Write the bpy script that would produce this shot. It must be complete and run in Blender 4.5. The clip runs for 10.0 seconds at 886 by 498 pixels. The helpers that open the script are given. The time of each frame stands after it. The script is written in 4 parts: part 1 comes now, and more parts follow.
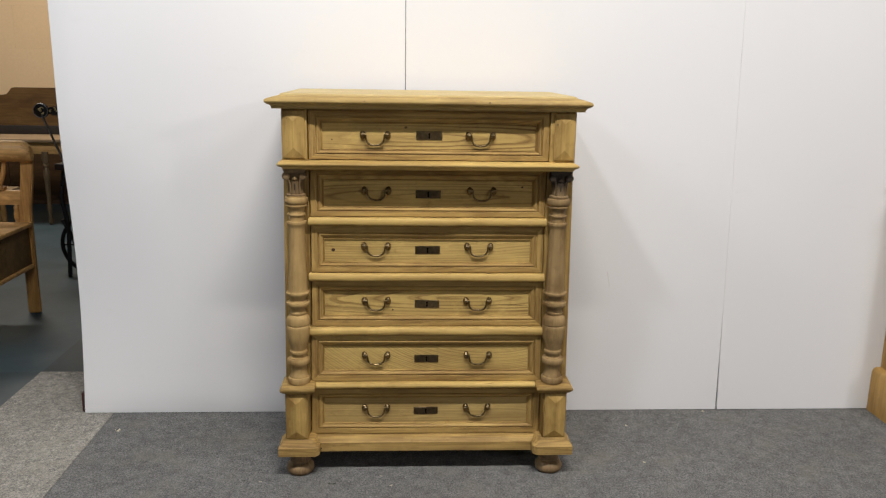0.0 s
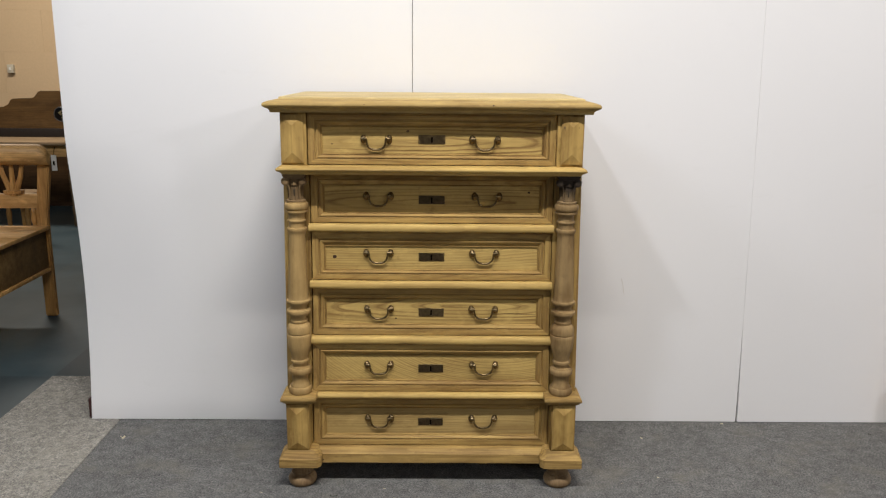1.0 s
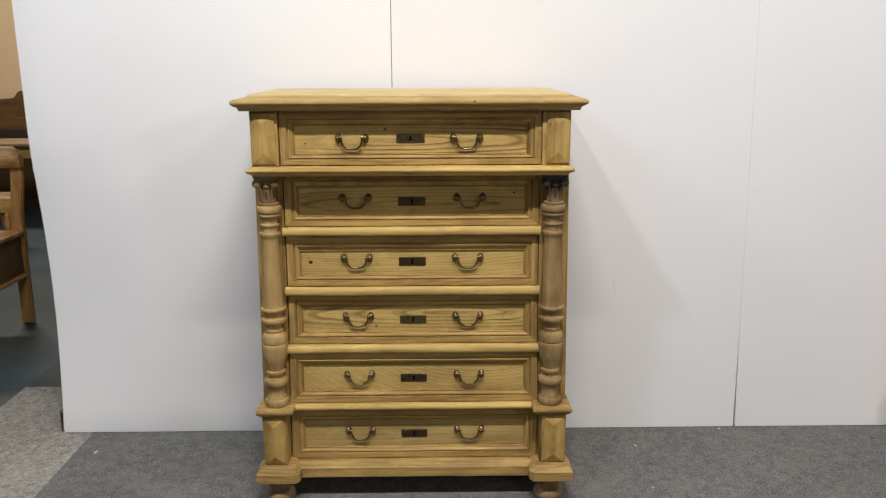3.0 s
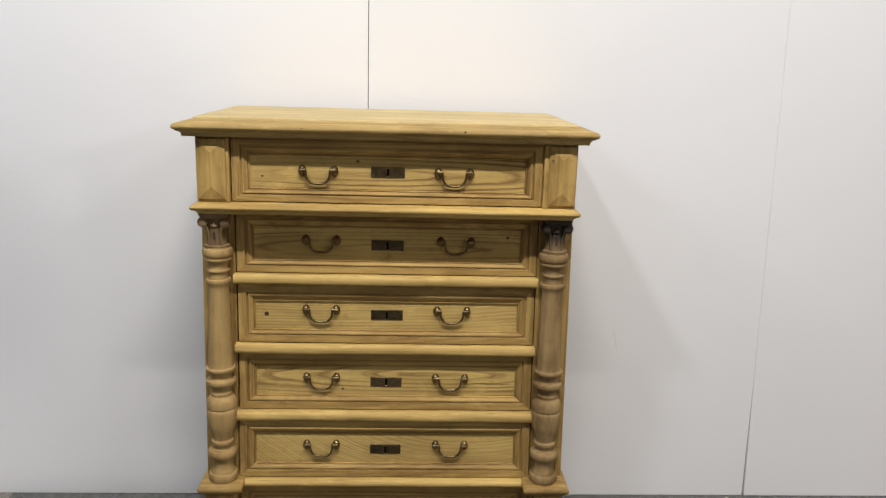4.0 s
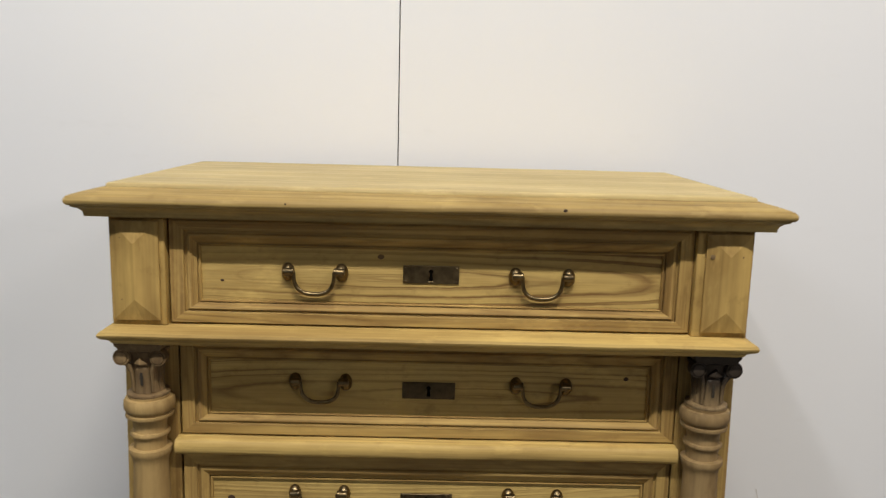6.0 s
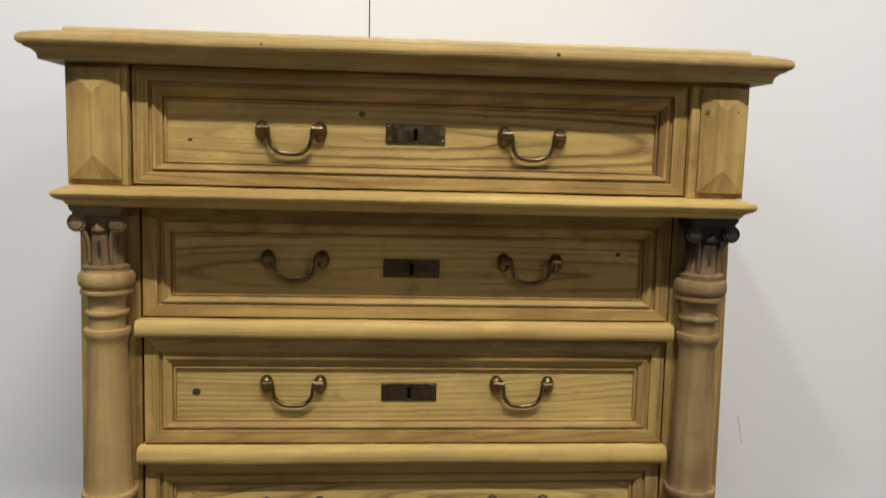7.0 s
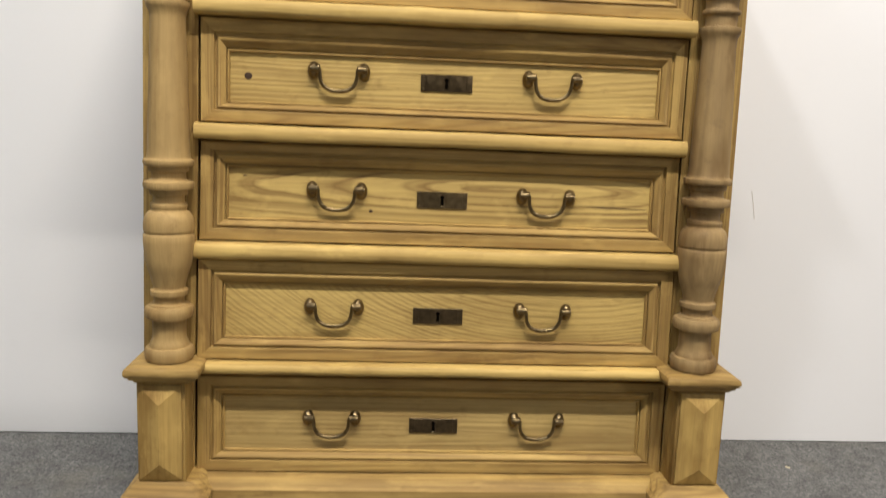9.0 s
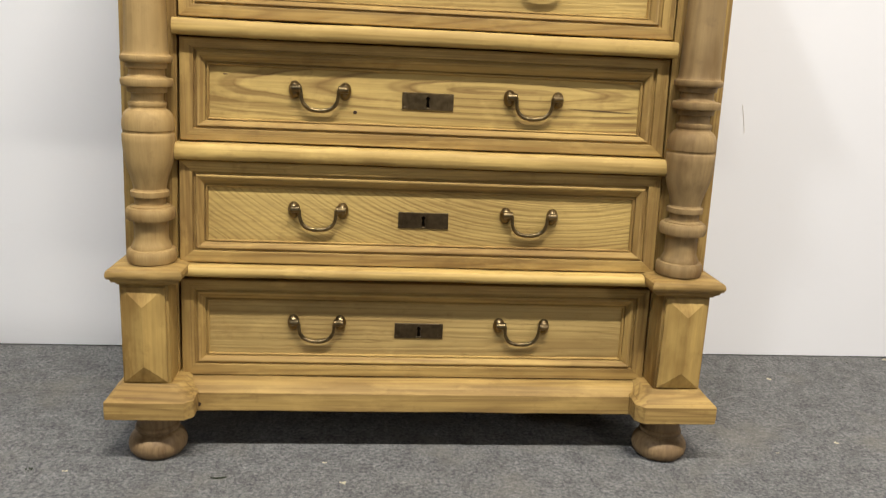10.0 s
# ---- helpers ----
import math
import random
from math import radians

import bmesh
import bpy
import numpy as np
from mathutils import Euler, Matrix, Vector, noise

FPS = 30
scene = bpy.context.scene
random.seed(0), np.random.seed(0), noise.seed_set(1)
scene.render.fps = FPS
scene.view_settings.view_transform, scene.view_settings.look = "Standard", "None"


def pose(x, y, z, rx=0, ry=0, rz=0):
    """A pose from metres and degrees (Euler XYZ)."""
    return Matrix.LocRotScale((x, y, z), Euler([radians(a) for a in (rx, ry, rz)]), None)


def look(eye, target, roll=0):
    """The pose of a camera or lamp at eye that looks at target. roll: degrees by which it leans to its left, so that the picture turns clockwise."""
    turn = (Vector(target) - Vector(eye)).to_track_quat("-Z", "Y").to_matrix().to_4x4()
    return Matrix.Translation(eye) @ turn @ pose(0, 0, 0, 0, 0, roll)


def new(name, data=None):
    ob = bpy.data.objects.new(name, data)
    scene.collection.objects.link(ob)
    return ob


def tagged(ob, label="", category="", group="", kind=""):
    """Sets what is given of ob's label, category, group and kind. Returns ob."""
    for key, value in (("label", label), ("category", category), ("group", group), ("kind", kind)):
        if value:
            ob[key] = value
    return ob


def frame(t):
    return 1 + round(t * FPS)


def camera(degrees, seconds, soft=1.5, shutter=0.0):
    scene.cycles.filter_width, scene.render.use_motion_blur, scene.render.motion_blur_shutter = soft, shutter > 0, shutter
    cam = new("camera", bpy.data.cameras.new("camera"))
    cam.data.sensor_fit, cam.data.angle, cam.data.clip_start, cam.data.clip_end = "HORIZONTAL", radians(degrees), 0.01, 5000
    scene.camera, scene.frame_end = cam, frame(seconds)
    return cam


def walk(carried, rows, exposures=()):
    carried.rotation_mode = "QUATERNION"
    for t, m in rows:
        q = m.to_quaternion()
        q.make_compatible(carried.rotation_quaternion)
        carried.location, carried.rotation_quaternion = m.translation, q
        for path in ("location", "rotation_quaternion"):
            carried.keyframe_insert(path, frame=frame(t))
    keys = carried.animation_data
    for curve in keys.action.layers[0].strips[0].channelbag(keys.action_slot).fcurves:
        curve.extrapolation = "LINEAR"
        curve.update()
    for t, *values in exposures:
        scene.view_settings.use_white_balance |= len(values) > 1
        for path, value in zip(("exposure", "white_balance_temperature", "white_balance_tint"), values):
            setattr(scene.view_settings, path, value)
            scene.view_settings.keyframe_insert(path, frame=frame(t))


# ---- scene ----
cam = camera(58.0, 10.0, soft=1.25, shutter=0.4)
# seconds, stops, and the camera's drifting white balance
EXPOSURES = [(0.0, -0.08, 6380, 10), (2.0, -0.07, 6380, 10), (3.5, -0.07, 6380, 10), (4.5, -0.23, 6400, 10), (5.2, -0.34, 6480, 10), (6.3, -0.33, 6480, 8), (6.8, -0.27, 6480, 8),
             (7.5, 0.05, 6560, 9), (8.5, 0.28, 6650, 9), (9.0, 0.35, 6640, 9), (9.5, 0.40, 6620, 9), (10.0, 0.48, 6560, 9)]
PATH = [
    (0, (-0.087, -2.742, 1.475), (0.013, -0.796, 1.026), 0.9),
    (0.5, (-0.035, -2.682, 1.479), (0.01, -0.734, 1.028), 1.0),
    (1, (0.015, -2.66, 1.48), (0.033, -0.711, 1.031), 0.5),
    (1.5, (0.023, -2.673, 1.488), (0.052, -0.724, 1.039), -0.0),
    (2, (0.02, -2.679, 1.491), (0.051, -0.731, 1.04), -0.3),
    (2.2, (0.048, -2.668, 1.498), (0.058, -0.722, 1.037), -0.4),
    (3.3, (0.064, -2.44, 1.46), (0.121, -0.494, 1.0), 0.2),
    (3.5, (0.038, -2.369, 1.451), (0.122, -0.419, 1.012), 0.6),
    (4, (0.053, -2.12, 1.524), (0.143, -0.174, 1.071), 1.6),
    (4.5, (0.056, -1.936, 1.52), (0.117, 0.023, 1.123), 2.2),
    (5, (0.003, -1.635, 1.54), (0.04, 0.33, 1.169), 2.3),
    (5.2, (0.02, -1.572, 1.556), (0.018, 0.394, 1.188), 1.8),
    (6.3, (-0.011, -1.186, 1.442), (0.04, 0.784, 1.101), 1.2),
    (6.5, (-0.023, -1.176, 1.391), (0.07, 0.793, 1.053), 1.5),
    (7, (-0.049, -1.224, 1.216), (0.107, 0.756, 0.976), 1.5),
    (7.5, (-0.062, -1.27, 1.074), (0.104, 0.717, 0.911), 0.9),
    (8, (-0.073, -1.315, 0.96), (0.063, 0.677, 0.832), 1.3),
    (8.5, (-0.097, -1.347, 0.879), (0.035, 0.636, 0.649), 1.9),
    (9, (-0.094, -1.367, 0.777), (0.047, 0.602, 0.454), 2.3),
    (9.5, (-0.088, -1.37, 0.735), (0.071, 0.581, 0.327), 2.3),
    (10, (-0.085, -1.365, 0.715), (0.087, 0.571, 0.243), 2.7),
]
walk(cam, [(t, look(eye, target, roll)) for t, eye, target, roll in PATH], EXPOSURES)

# ---- light ----
world = bpy.data.worlds.new("hall_air")
scene.world = world
world.use_nodes = True
world.node_tree.nodes["Background"].inputs[0].default_value = (0.9, 0.93, 1.0, 1)
world.node_tree.nodes["Background"].inputs[1].default_value = 0.012


def unseen_lamp(place, target, size, watts, colour):
    lamp = bpy.data.lights.new("unseen_lamp_light", "AREA")
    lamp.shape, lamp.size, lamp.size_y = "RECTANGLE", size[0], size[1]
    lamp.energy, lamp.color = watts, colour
    ob = new("unseen_lamp_light", lamp)
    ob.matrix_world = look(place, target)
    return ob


# a tube row along the boards and two further lamps, inferred from shadows
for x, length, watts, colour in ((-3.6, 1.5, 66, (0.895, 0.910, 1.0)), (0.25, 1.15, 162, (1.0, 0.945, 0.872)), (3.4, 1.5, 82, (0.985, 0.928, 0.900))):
    unseen_lamp((x, -2.02, 4.18), (x, -2.02, 0.0), (length, 0.08), watts, colour)
unseen_lamp((-1.17, -1.98, 4.10), (-0.3, -0.8, 1.0), (0.26, 0.20), 40, (0.945, 0.955, 1.0))
unseen_lamp((5.60, -6.60, 3.20), (0.0, 0.0, 0.9), (0.60, 0.40), 82, (0.99, 0.935, 0.945))
# unseen fill, added to brighten the boards and floor at the left
unseen_lamp((-2.60, -4.60, 3.40), (-1.6, -2.0, 0.6), (1.6, 0.4), 18, (0.88, 0.95, 1.0))
# unseen warm lamp, added to brighten the back wall and furniture
unseen_lamp((-3.6, 4.2, 3.40), (-3.6, 4.6, 0.0), (1.6, 0.6), 90, (1.0, 0.93, 0.83))


# ---- materials ----
def material(name, rough=0.6, metal=0.0):
    m = bpy.data.materials.new(name)
    m.use_nodes = True
    t = m.node_tree
    b = t.nodes["Principled BSDF"]
    b.inputs["Roughness"].default_value, b.inputs["Metallic"].default_value = rough, metal
    return m, t, b


def node(t, kind, **values):
    n = t.nodes.new(kind)
    for key, value in values.items():
        n.inputs[key.replace("_", " ")].default_value = value
    return n


def sums(t, op, a, b):
    n = t.nodes.new("ShaderNodeMath")
    n.operation = op
    for k, v in enumerate((a, b)):
        if isinstance(v, (int, float)):
            n.inputs[k].default_value = v
        else:
            t.links.new(v, n.inputs[k])
    return n.outputs[0]


def blend(t, fac, a, b, mode="MIX"):
    n = t.nodes.new("ShaderNodeMix")
    n.data_type, n.blend_type = "RGBA", mode
    for k, v in ((0, fac), (6, a), (7, b)):
        if isinstance(v, (int, float)):
            n.inputs[k].default_value = v
        elif isinstance(v, tuple):
            n.inputs[k].default_value = (*v, 1)
        else:
            t.links.new(v, n.inputs[k])
    return n.outputs[2]


def ramp(t, value, stops):
    n = t.nodes.new("ShaderNodeValToRGB")
    while len(n.color_ramp.elements) < len(stops):
        n.color_ramp.elements.new(0.5)
    for e, (p, c) in zip(n.color_ramp.elements, stops):
        e.position = p
        e.color = (c, c, c, 1) if isinstance(c, (int, float)) else (*c, 1)
    t.links.new(value, n.inputs[0])
    return n.outputs[0]


def spread(t, scale, shift=True):
    """Object coordinates, stretched, with a shift of its own for each object."""
    c = t.nodes.new("ShaderNodeTexCoord")
    v = c.outputs["Object"]
    if shift:
        info = t.nodes.new("ShaderNodeObjectInfo")
        add = t.nodes.new("ShaderNodeVectorMath")
        add.operation = "MULTIPLY_ADD"
        t.links.new(info.outputs["Random"], add.inputs[0])
        add.inputs[1].default_value = (3.7, 5.1, 2.3)
        t.links.new(v, add.inputs[2])
        v = add.outputs[0]
    m = t.nodes.new("ShaderNodeMapping")
    m.inputs["Scale"].default_value = scale
    t.links.new(v, m.inputs["Vector"])
    return m.outputs[0]


def noisy(t, vector, scale=1.0, detail=3.0, rough=0.5, distortion=0.0):
    n = node(t, "ShaderNodeTexNoise", Scale=scale, Detail=detail, Roughness=rough, Distortion=distortion)
    t.links.new(vector, n.inputs["Vector"])
    return n.outputs["Fac"]


def bump(t, b, height, strength, distance):
    n = node(t, "ShaderNodeBump", Strength=strength, Distance=distance)
    t.links.new(height, n.inputs["Height"])
    t.links.new(n.outputs[0], b.inputs["Normal"])


def flame_field(t, middle, height, slant):
    """Distance in metres from the pith of a log whose axis runs at a slant through a flat-sawn board; the board spans the object's width and height."""
    split = t.nodes.new("ShaderNodeSeparateXYZ")
    coords = t.nodes.new("ShaderNodeTexCoord")
    t.links.new(coords.outputs["Generated"], split.inputs[0])
    x = sums(t, "MULTIPLY", sums(t, "SUBTRACT", split.outputs[0], middle), 0.82)
    z = sums(t, "MULTIPLY", sums(t, "SUBTRACT", split.outputs[2], height), 0.17)
    swell = sums(t, "MULTIPLY", sums(t, "SUBTRACT", noisy(t, spread(t, (3.2, 3.0, 10.0)), 1.0, 2.0), 0.5), 0.020)
    tooth = sums(t, "MULTIPLY", sums(t, "SUBTRACT", noisy(t, spread(t, (34.0, 20.0, 22.0)), 1.0, 2.0), 0.5), 0.0030)
    depth = sums(t, "ADD", sums(t, "ADD", sums(t, "MULTIPLY", x, slant), 0.004), swell)
    r = sums(t, "SQRT", sums(t, "ADD", sums(t, "MULTIPLY", depth, depth), sums(t, "MULTIPLY", z, z)), 0.0)
    return sums(t, "ADD", r, tooth)


def wood(name, axis, light, dark, rings=62.0, contrast=0.5, rough=0.6, cross=6.0, arch=0.9, lines=0.5, flame=None, stains=0.22, blotch=0.55, streaks=0.40, fibres=0.30, soot_from=None):
    """Softwood with the grain along one axis: growth rings cut into long arches, fibres, tired patches, rubbed places and, if asked, an old dark stain that creeps down from a height."""
    m, t, b = material(name, rough)
    along = lambda g, c: tuple(g if k == "xyz".index(axis) else c for k in range(3))
    field = flame_field(t, *flame) if flame else noisy(t, spread(t, along(arch, cross)), 1.0, 1.5, 0.4)
    waver = noisy(t, spread(t, along(7.0, 60.0)), 1.0, 2.0)
    phase = sums(t, "ADD", sums(t, "MULTIPLY", field, rings), sums(t, "MULTIPLY", waver, 0.7))
    if flame:
        # years of slow and fast growth set the rings at uneven distances
        uneven = node(t, "ShaderNodeTexNoise", Scale=1.0, Detail=2.0)
        uneven.noise_dimensions = "1D"
        t.links.new(sums(t, "MULTIPLY", field, 95.0), uneven.inputs["W"])
        phase = sums(t, "ADD", phase, sums(t, "MULTIPLY", uneven.outputs["Fac"], 3.4))
    wave = sums(t, "PINGPONG", phase, 1.0)
    stain = ramp(t, noisy(t, spread(t, along(2.2, 11.0)), 1.0, 4.0, 0.65), [(0.48, 0.0), (0.62, 1.0)])
    mask = ramp(t, noisy(t, spread(t, along(1.6, 10.0)), 1.3, 2.0), [(0.38, 0.25), (0.58, 1.0)])
    late = ramp(t, wave, [(0.0, 0.0), (0.40, 0.05), (0.82, 0.78), (1.0, 1.0)] if flame else [(0.0, 0.0), (0.48, 0.05), (0.88, 0.72), (1.0, 1.0)])
    fibre = noisy(t, spread(t, along(5.0, 260.0)), 1.0, 2.0)
    streak = noisy(t, spread(t, along(1.2, 42.0)), 1.0, 3.0, 0.6)
    line = noisy(t, spread(t, along(2.2, 150.0)), 1.0, 2.0, 0.6)
    coarse = noisy(t, spread(t, along(3.0, 70.0)), 1.0, 3.0, 0.55)
    patch = noisy(t, spread(t, along(3.6, 9.0)), 1.0, 4.0, 0.62)
    grime = noisy(t, spread(t, (26.0, 26.0, 26.0)), 1.0, 5.0, 0.7)
    c = blend(t, sums(t, "MULTIPLY", sums(t, "MULTIPLY", late, mask), contrast), light, dark)
    c = blend(t, sums(t, "MULTIPLY", ramp(t, streak, [(0.35, 0.0), (0.72, 1.0)]), streaks), c, tuple(0.78 * x + 0.1 * y for x, y in zip(dark, light)))
    c = blend(t, sums(t, "MULTIPLY", ramp(t, line, [(0.50, 0.0), (0.66, 1.0)]), lines), c, tuple(0.85 * x + 0.12 * y for x, y in zip(dark, light)))
    c = blend(t, sums(t, "MULTIPLY", ramp(t, coarse, [(0.52, 0.0), (0.70, 1.0)]), 0.8 * lines), c, tuple(0.8 * x + 0.18 * y for x, y in zip(dark, light)))
    c = blend(t, sums(t, "MULTIPLY", stain, stains), c, tuple(0.8 * x + 0.16 * y for x, y in zip(dark, light)))
    c = blend(t, blotch, c, ramp(t, patch, [(0.37, (0.58, 0.50, 0.40)), (0.50, (0.94, 0.92, 0.88)), (0.64, (1.16, 1.15, 1.12))]), "MULTIPLY")
    c = blend(t, fibres, c, ramp(t, fibre, [(0.3, 0.62), (0.65, 1.0)]), "MULTIPLY")
    c = blend(t, sums(t, "MULTIPLY", ramp(t, grime, [(0.57, 0.0), (0.72, 1.0)]), 0.36), c, tuple(0.9 * x for x in dark))
    rub = ramp(t, noisy(t, spread(t, along(9.0, 22.0)), 1.0, 4.0, 0.7), [(0.55, 0.0), (0.68, 1.0)])
    c = blend(t, sums(t, "MULTIPLY", rub, 0.34), c, tuple(min(1.0, 1.24 * x) for x in light))
    if soot_from:
        split = t.nodes.new("ShaderNodeSeparateXYZ")
        coords = t.nodes.new("ShaderNodeTexCoord")
        t.links.new(coords.outputs["Object"], split.inputs[0])
        up = sums(t, "ADD", split.outputs[2], sums(t, "MULTIPLY", sums(t, "SUBTRACT", noisy(t, spread(t, (45.0, 45.0, 12.0)), 1.0, 4.0, 0.65), 0.5), 0.07))
        low, high = soot_from
        creep = sums(t, "DIVIDE", sums(t, "SUBTRACT", up, low), high - low)
        c = blend(t, sums(t, "MULTIPLY", ramp(t, creep, [(0.0, 0.0), (1.0, 1.0)]), 0.93), c, (0.020, 0.014, 0.010))
    t.links.new(c, b.inputs["Base Color"])
    t.links.new(ramp(t, streak, [(0.2, rough - 0.10), (0.8, rough + 0.12)]), b.inputs["Roughness"])
    b.inputs["Specular IOR Level"].default_value = 0.34
    relief = sums(t, "ADD", sums(t, "MULTIPLY", late, -0.5), sums(t, "ADD", fibre, sums(t, "MULTIPLY", coarse, 1.4)))
    bump(t, b, relief, 0.42, 0.0014)
    return m


LATE = (0.165, 0.083, 0.023)
pine_x = wood("pine_along", "x", (0.473, 0.317, 0.099), LATE, 120.0, 0.55, 0.66, cross=9.0, arch=0.28, lines=0.46, stains=0.50)
pine_z = wood("pine_upright", "z", (0.452, 0.302, 0.095), LATE, 95.0, 0.45, 0.66, cross=8.0, arch=0.35, lines=0.58, stains=0.42)
pine_plain = wood("pine_rail", "x", (0.591, 0.414, 0.134), (0.31, 0.190, 0.058), 40.0, 0.40, 0.62, arch=0.3, lines=0.40, blotch=0.34)
pine_base = wood("pine_base", "x", (0.456, 0.303, 0.097), (0.165, 0.092, 0.029), 60.0, 0.60, 0.66, arch=0.4, lines=0.6)
pine_block = wood("pine_block", "z", (0.475, 0.318, 0.099), (0.19, 0.110, 0.031), 60.0, 0.22, 0.64, cross=8.0, arch=0.35, lines=0.12, stains=0.62, blotch=0.90)
pine_edge = wood("pine_edge", "x", (0.496, 0.351, 0.123), (0.21, 0.128, 0.043), 60.0, 0.5, 0.60, arch=0.35, lines=0.55, stains=0.35)
pine_top = wood("pine_top", "x", (0.615, 0.480, 0.215), (0.37, 0.27, 0.115), 40.0, 0.30, 0.52, arch=0.3, lines=0.22, stains=0.15, blotch=0.28)
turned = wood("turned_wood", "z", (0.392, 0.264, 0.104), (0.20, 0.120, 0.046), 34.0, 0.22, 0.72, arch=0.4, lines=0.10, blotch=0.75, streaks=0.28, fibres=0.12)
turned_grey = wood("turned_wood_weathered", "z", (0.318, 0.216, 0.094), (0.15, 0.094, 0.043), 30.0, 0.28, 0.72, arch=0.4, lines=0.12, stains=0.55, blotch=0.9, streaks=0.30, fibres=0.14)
foot_wood = wood("worn_foot_wood", "z", (0.29, 0.197, 0.098), (0.14, 0.083, 0.041), 26.0, 0.5, 0.6, arch=0.8)
# stain and the moulding's shade are both put into this darker tone
carved = wood("carved_wood", "z", (0.262, 0.176, 0.082), (0.11, 0.066, 0.030), 26.0, 0.5, 0.66, arch=0.4)
sooted = wood("carved_wood_stained", "z", (0.262, 0.182, 0.088), (0.11, 0.068, 0.032), 26.0, 0.5, 0.60, arch=0.4, soot_from=(1.044, 1.086))
# bright tone: the light falling on the settle's rails is put into it
oiled = wood("oiled_pine", "x", (0.82, 0.50, 0.19), (0.24, 0.11, 0.035), 9.0, 0.45, 0.4)
oiled_z = wood("oiled_pine_upright", "z", (0.62, 0.345, 0.115), (0.22, 0.10, 0.03), 9.0, 0.45, 0.4)
# darker copy of the oiled pine, for the settle's box panels
oiled_dark = wood("dark_oiled_pine", "x", (0.215, 0.135, 0.052), (0.11, 0.062, 0.022), 14.0, 0.4, 0.5)
dark_wood = wood("dark_wood", "x", (0.095, 0.050, 0.021), (0.045, 0.022, 0.009), 20.0, 0.5, 0.5)
brown_wood = wood("brown_wood", "x", (0.135, 0.075, 0.026), (0.060, 0.030, 0.010), 20.0, 0.6, 0.45, stains=0.6)
# the table legs' shade is put into this greyer tone
shade_wood = wood("shaded_turned_wood", "z", (0.22, 0.155, 0.085), (0.12, 0.075, 0.035), 9.0, 0.45, 0.5)
honey = wood("honey_pine", "z", (0.50, 0.31, 0.095), (0.33, 0.18, 0.05), 8.0, 0.4, 0.45)


def plain(name, colour, rough=0.6, metal=0.0, vary=0.2, scale=40.0, lift=0.0):
    m, t, b = material(name, rough, metal)
    n = noisy(t, spread(t, (scale, scale, scale)), 1.0, 4.0, 0.6)
    low = tuple(x * (1 - vary) for x in colour)
    t.links.new(blend(t, ramp(t, n, [(0.3, 0.0), (0.7, 1.0)]), low, colour), b.inputs["Base Color"])
    t.links.new(ramp(t, n, [(0.3, max(0.05, rough - 0.08)), (0.7, min(1, rough + 0.08))]), b.inputs["Roughness"])
    if lift:
        bump(t, b, n, lift, 0.002)
    return m


brass = plain("aged_brass", (0.235, 0.172, 0.088), 0.36, 1.0, 0.50, 110.0)
plate_metal = plain("aged_brass_plate", (0.150, 0.108, 0.060), 0.42, 1.0, 0.45, 90.0)
bright_plate = plain("brighter_brass_plate", (0.255, 0.185, 0.098), 0.36, 1.0, 0.45, 90.0)
# the hole's darkness is put into this colour; the keyhole piece is solid
black_hole = plain("keyhole_black", (0.004, 0.003, 0.002), 1.0)
black_hole.node_tree.nodes["Principled BSDF"].inputs["Specular IOR Level"].default_value = 0.0
knot_brown = plain("knot_brown", (0.060, 0.028, 0.010), 0.8, 0, 0.5, 300.0)
plug_brown = plain("filled_nail_hole", (0.17, 0.105, 0.042), 0.8)
# paints the shade inside gaps; also used for print and string
near_black = plain("dark_gap", (0.03, 0.022, 0.012), 0.9)
iron = plain("black_iron", (0.012, 0.012, 0.013), 0.35, 0.3)
gilt = plain("gilt_paint", (0.74, 0.60, 0.28), 0.5, 0.3)
tag_white = plain("white_card", (0.80, 0.78, 0.72), 0.8, 0, 0.05)
red_wood = plain("dark_red_paint", (0.045, 0.012, 0.010), 0.6)
grey_lint = plain("pale_lint", (0.58, 0.52, 0.36), 0.9)
green_bit = plain("dark_leaf_bit", (0.03, 0.04, 0.02), 0.9)
hall_paint = plain("hall_paint", (0.16, 0.135, 0.110), 0.8, 0, 0.06, 3.0)
ceiling_paint = plain("ceiling_paint", (0.30, 0.285, 0.265), 0.9, 0, 0.05, 2.0)


def board_white():
    m, t, b = material("white_board", 0.42)
    big = noisy(t, spread(t, (1.3, 1.3, 1.3)), 1.0, 2.0)
    fine = noisy(t, spread(t, (60.0, 60.0, 60.0)), 1.0, 4.0)
    scuff = noisy(t, spread(t, (5.0, 5.0, 16.0)), 1.0, 5.0, 0.7)
    c = blend(t, big, (0.80, 0.797, 0.798), (0.845, 0.842, 0.842))
    c = blend(t, sums(t, "MULTIPLY", ramp(t, scuff, [(0.62, 0.0), (0.80, 1.0)]), 0.12), c, (0.62, 0.60, 0.57))
    t.links.new(c, b.inputs["Base Color"])
    t.links.new(ramp(t, fine, [(0.3, 0.40), (0.7, 0.52)]), b.inputs["Roughness"])
    bump(t, b, sums(t, "ADD", big, sums(t, "MULTIPLY", fine, 0.02)), 0.15, 0.01)
    return m


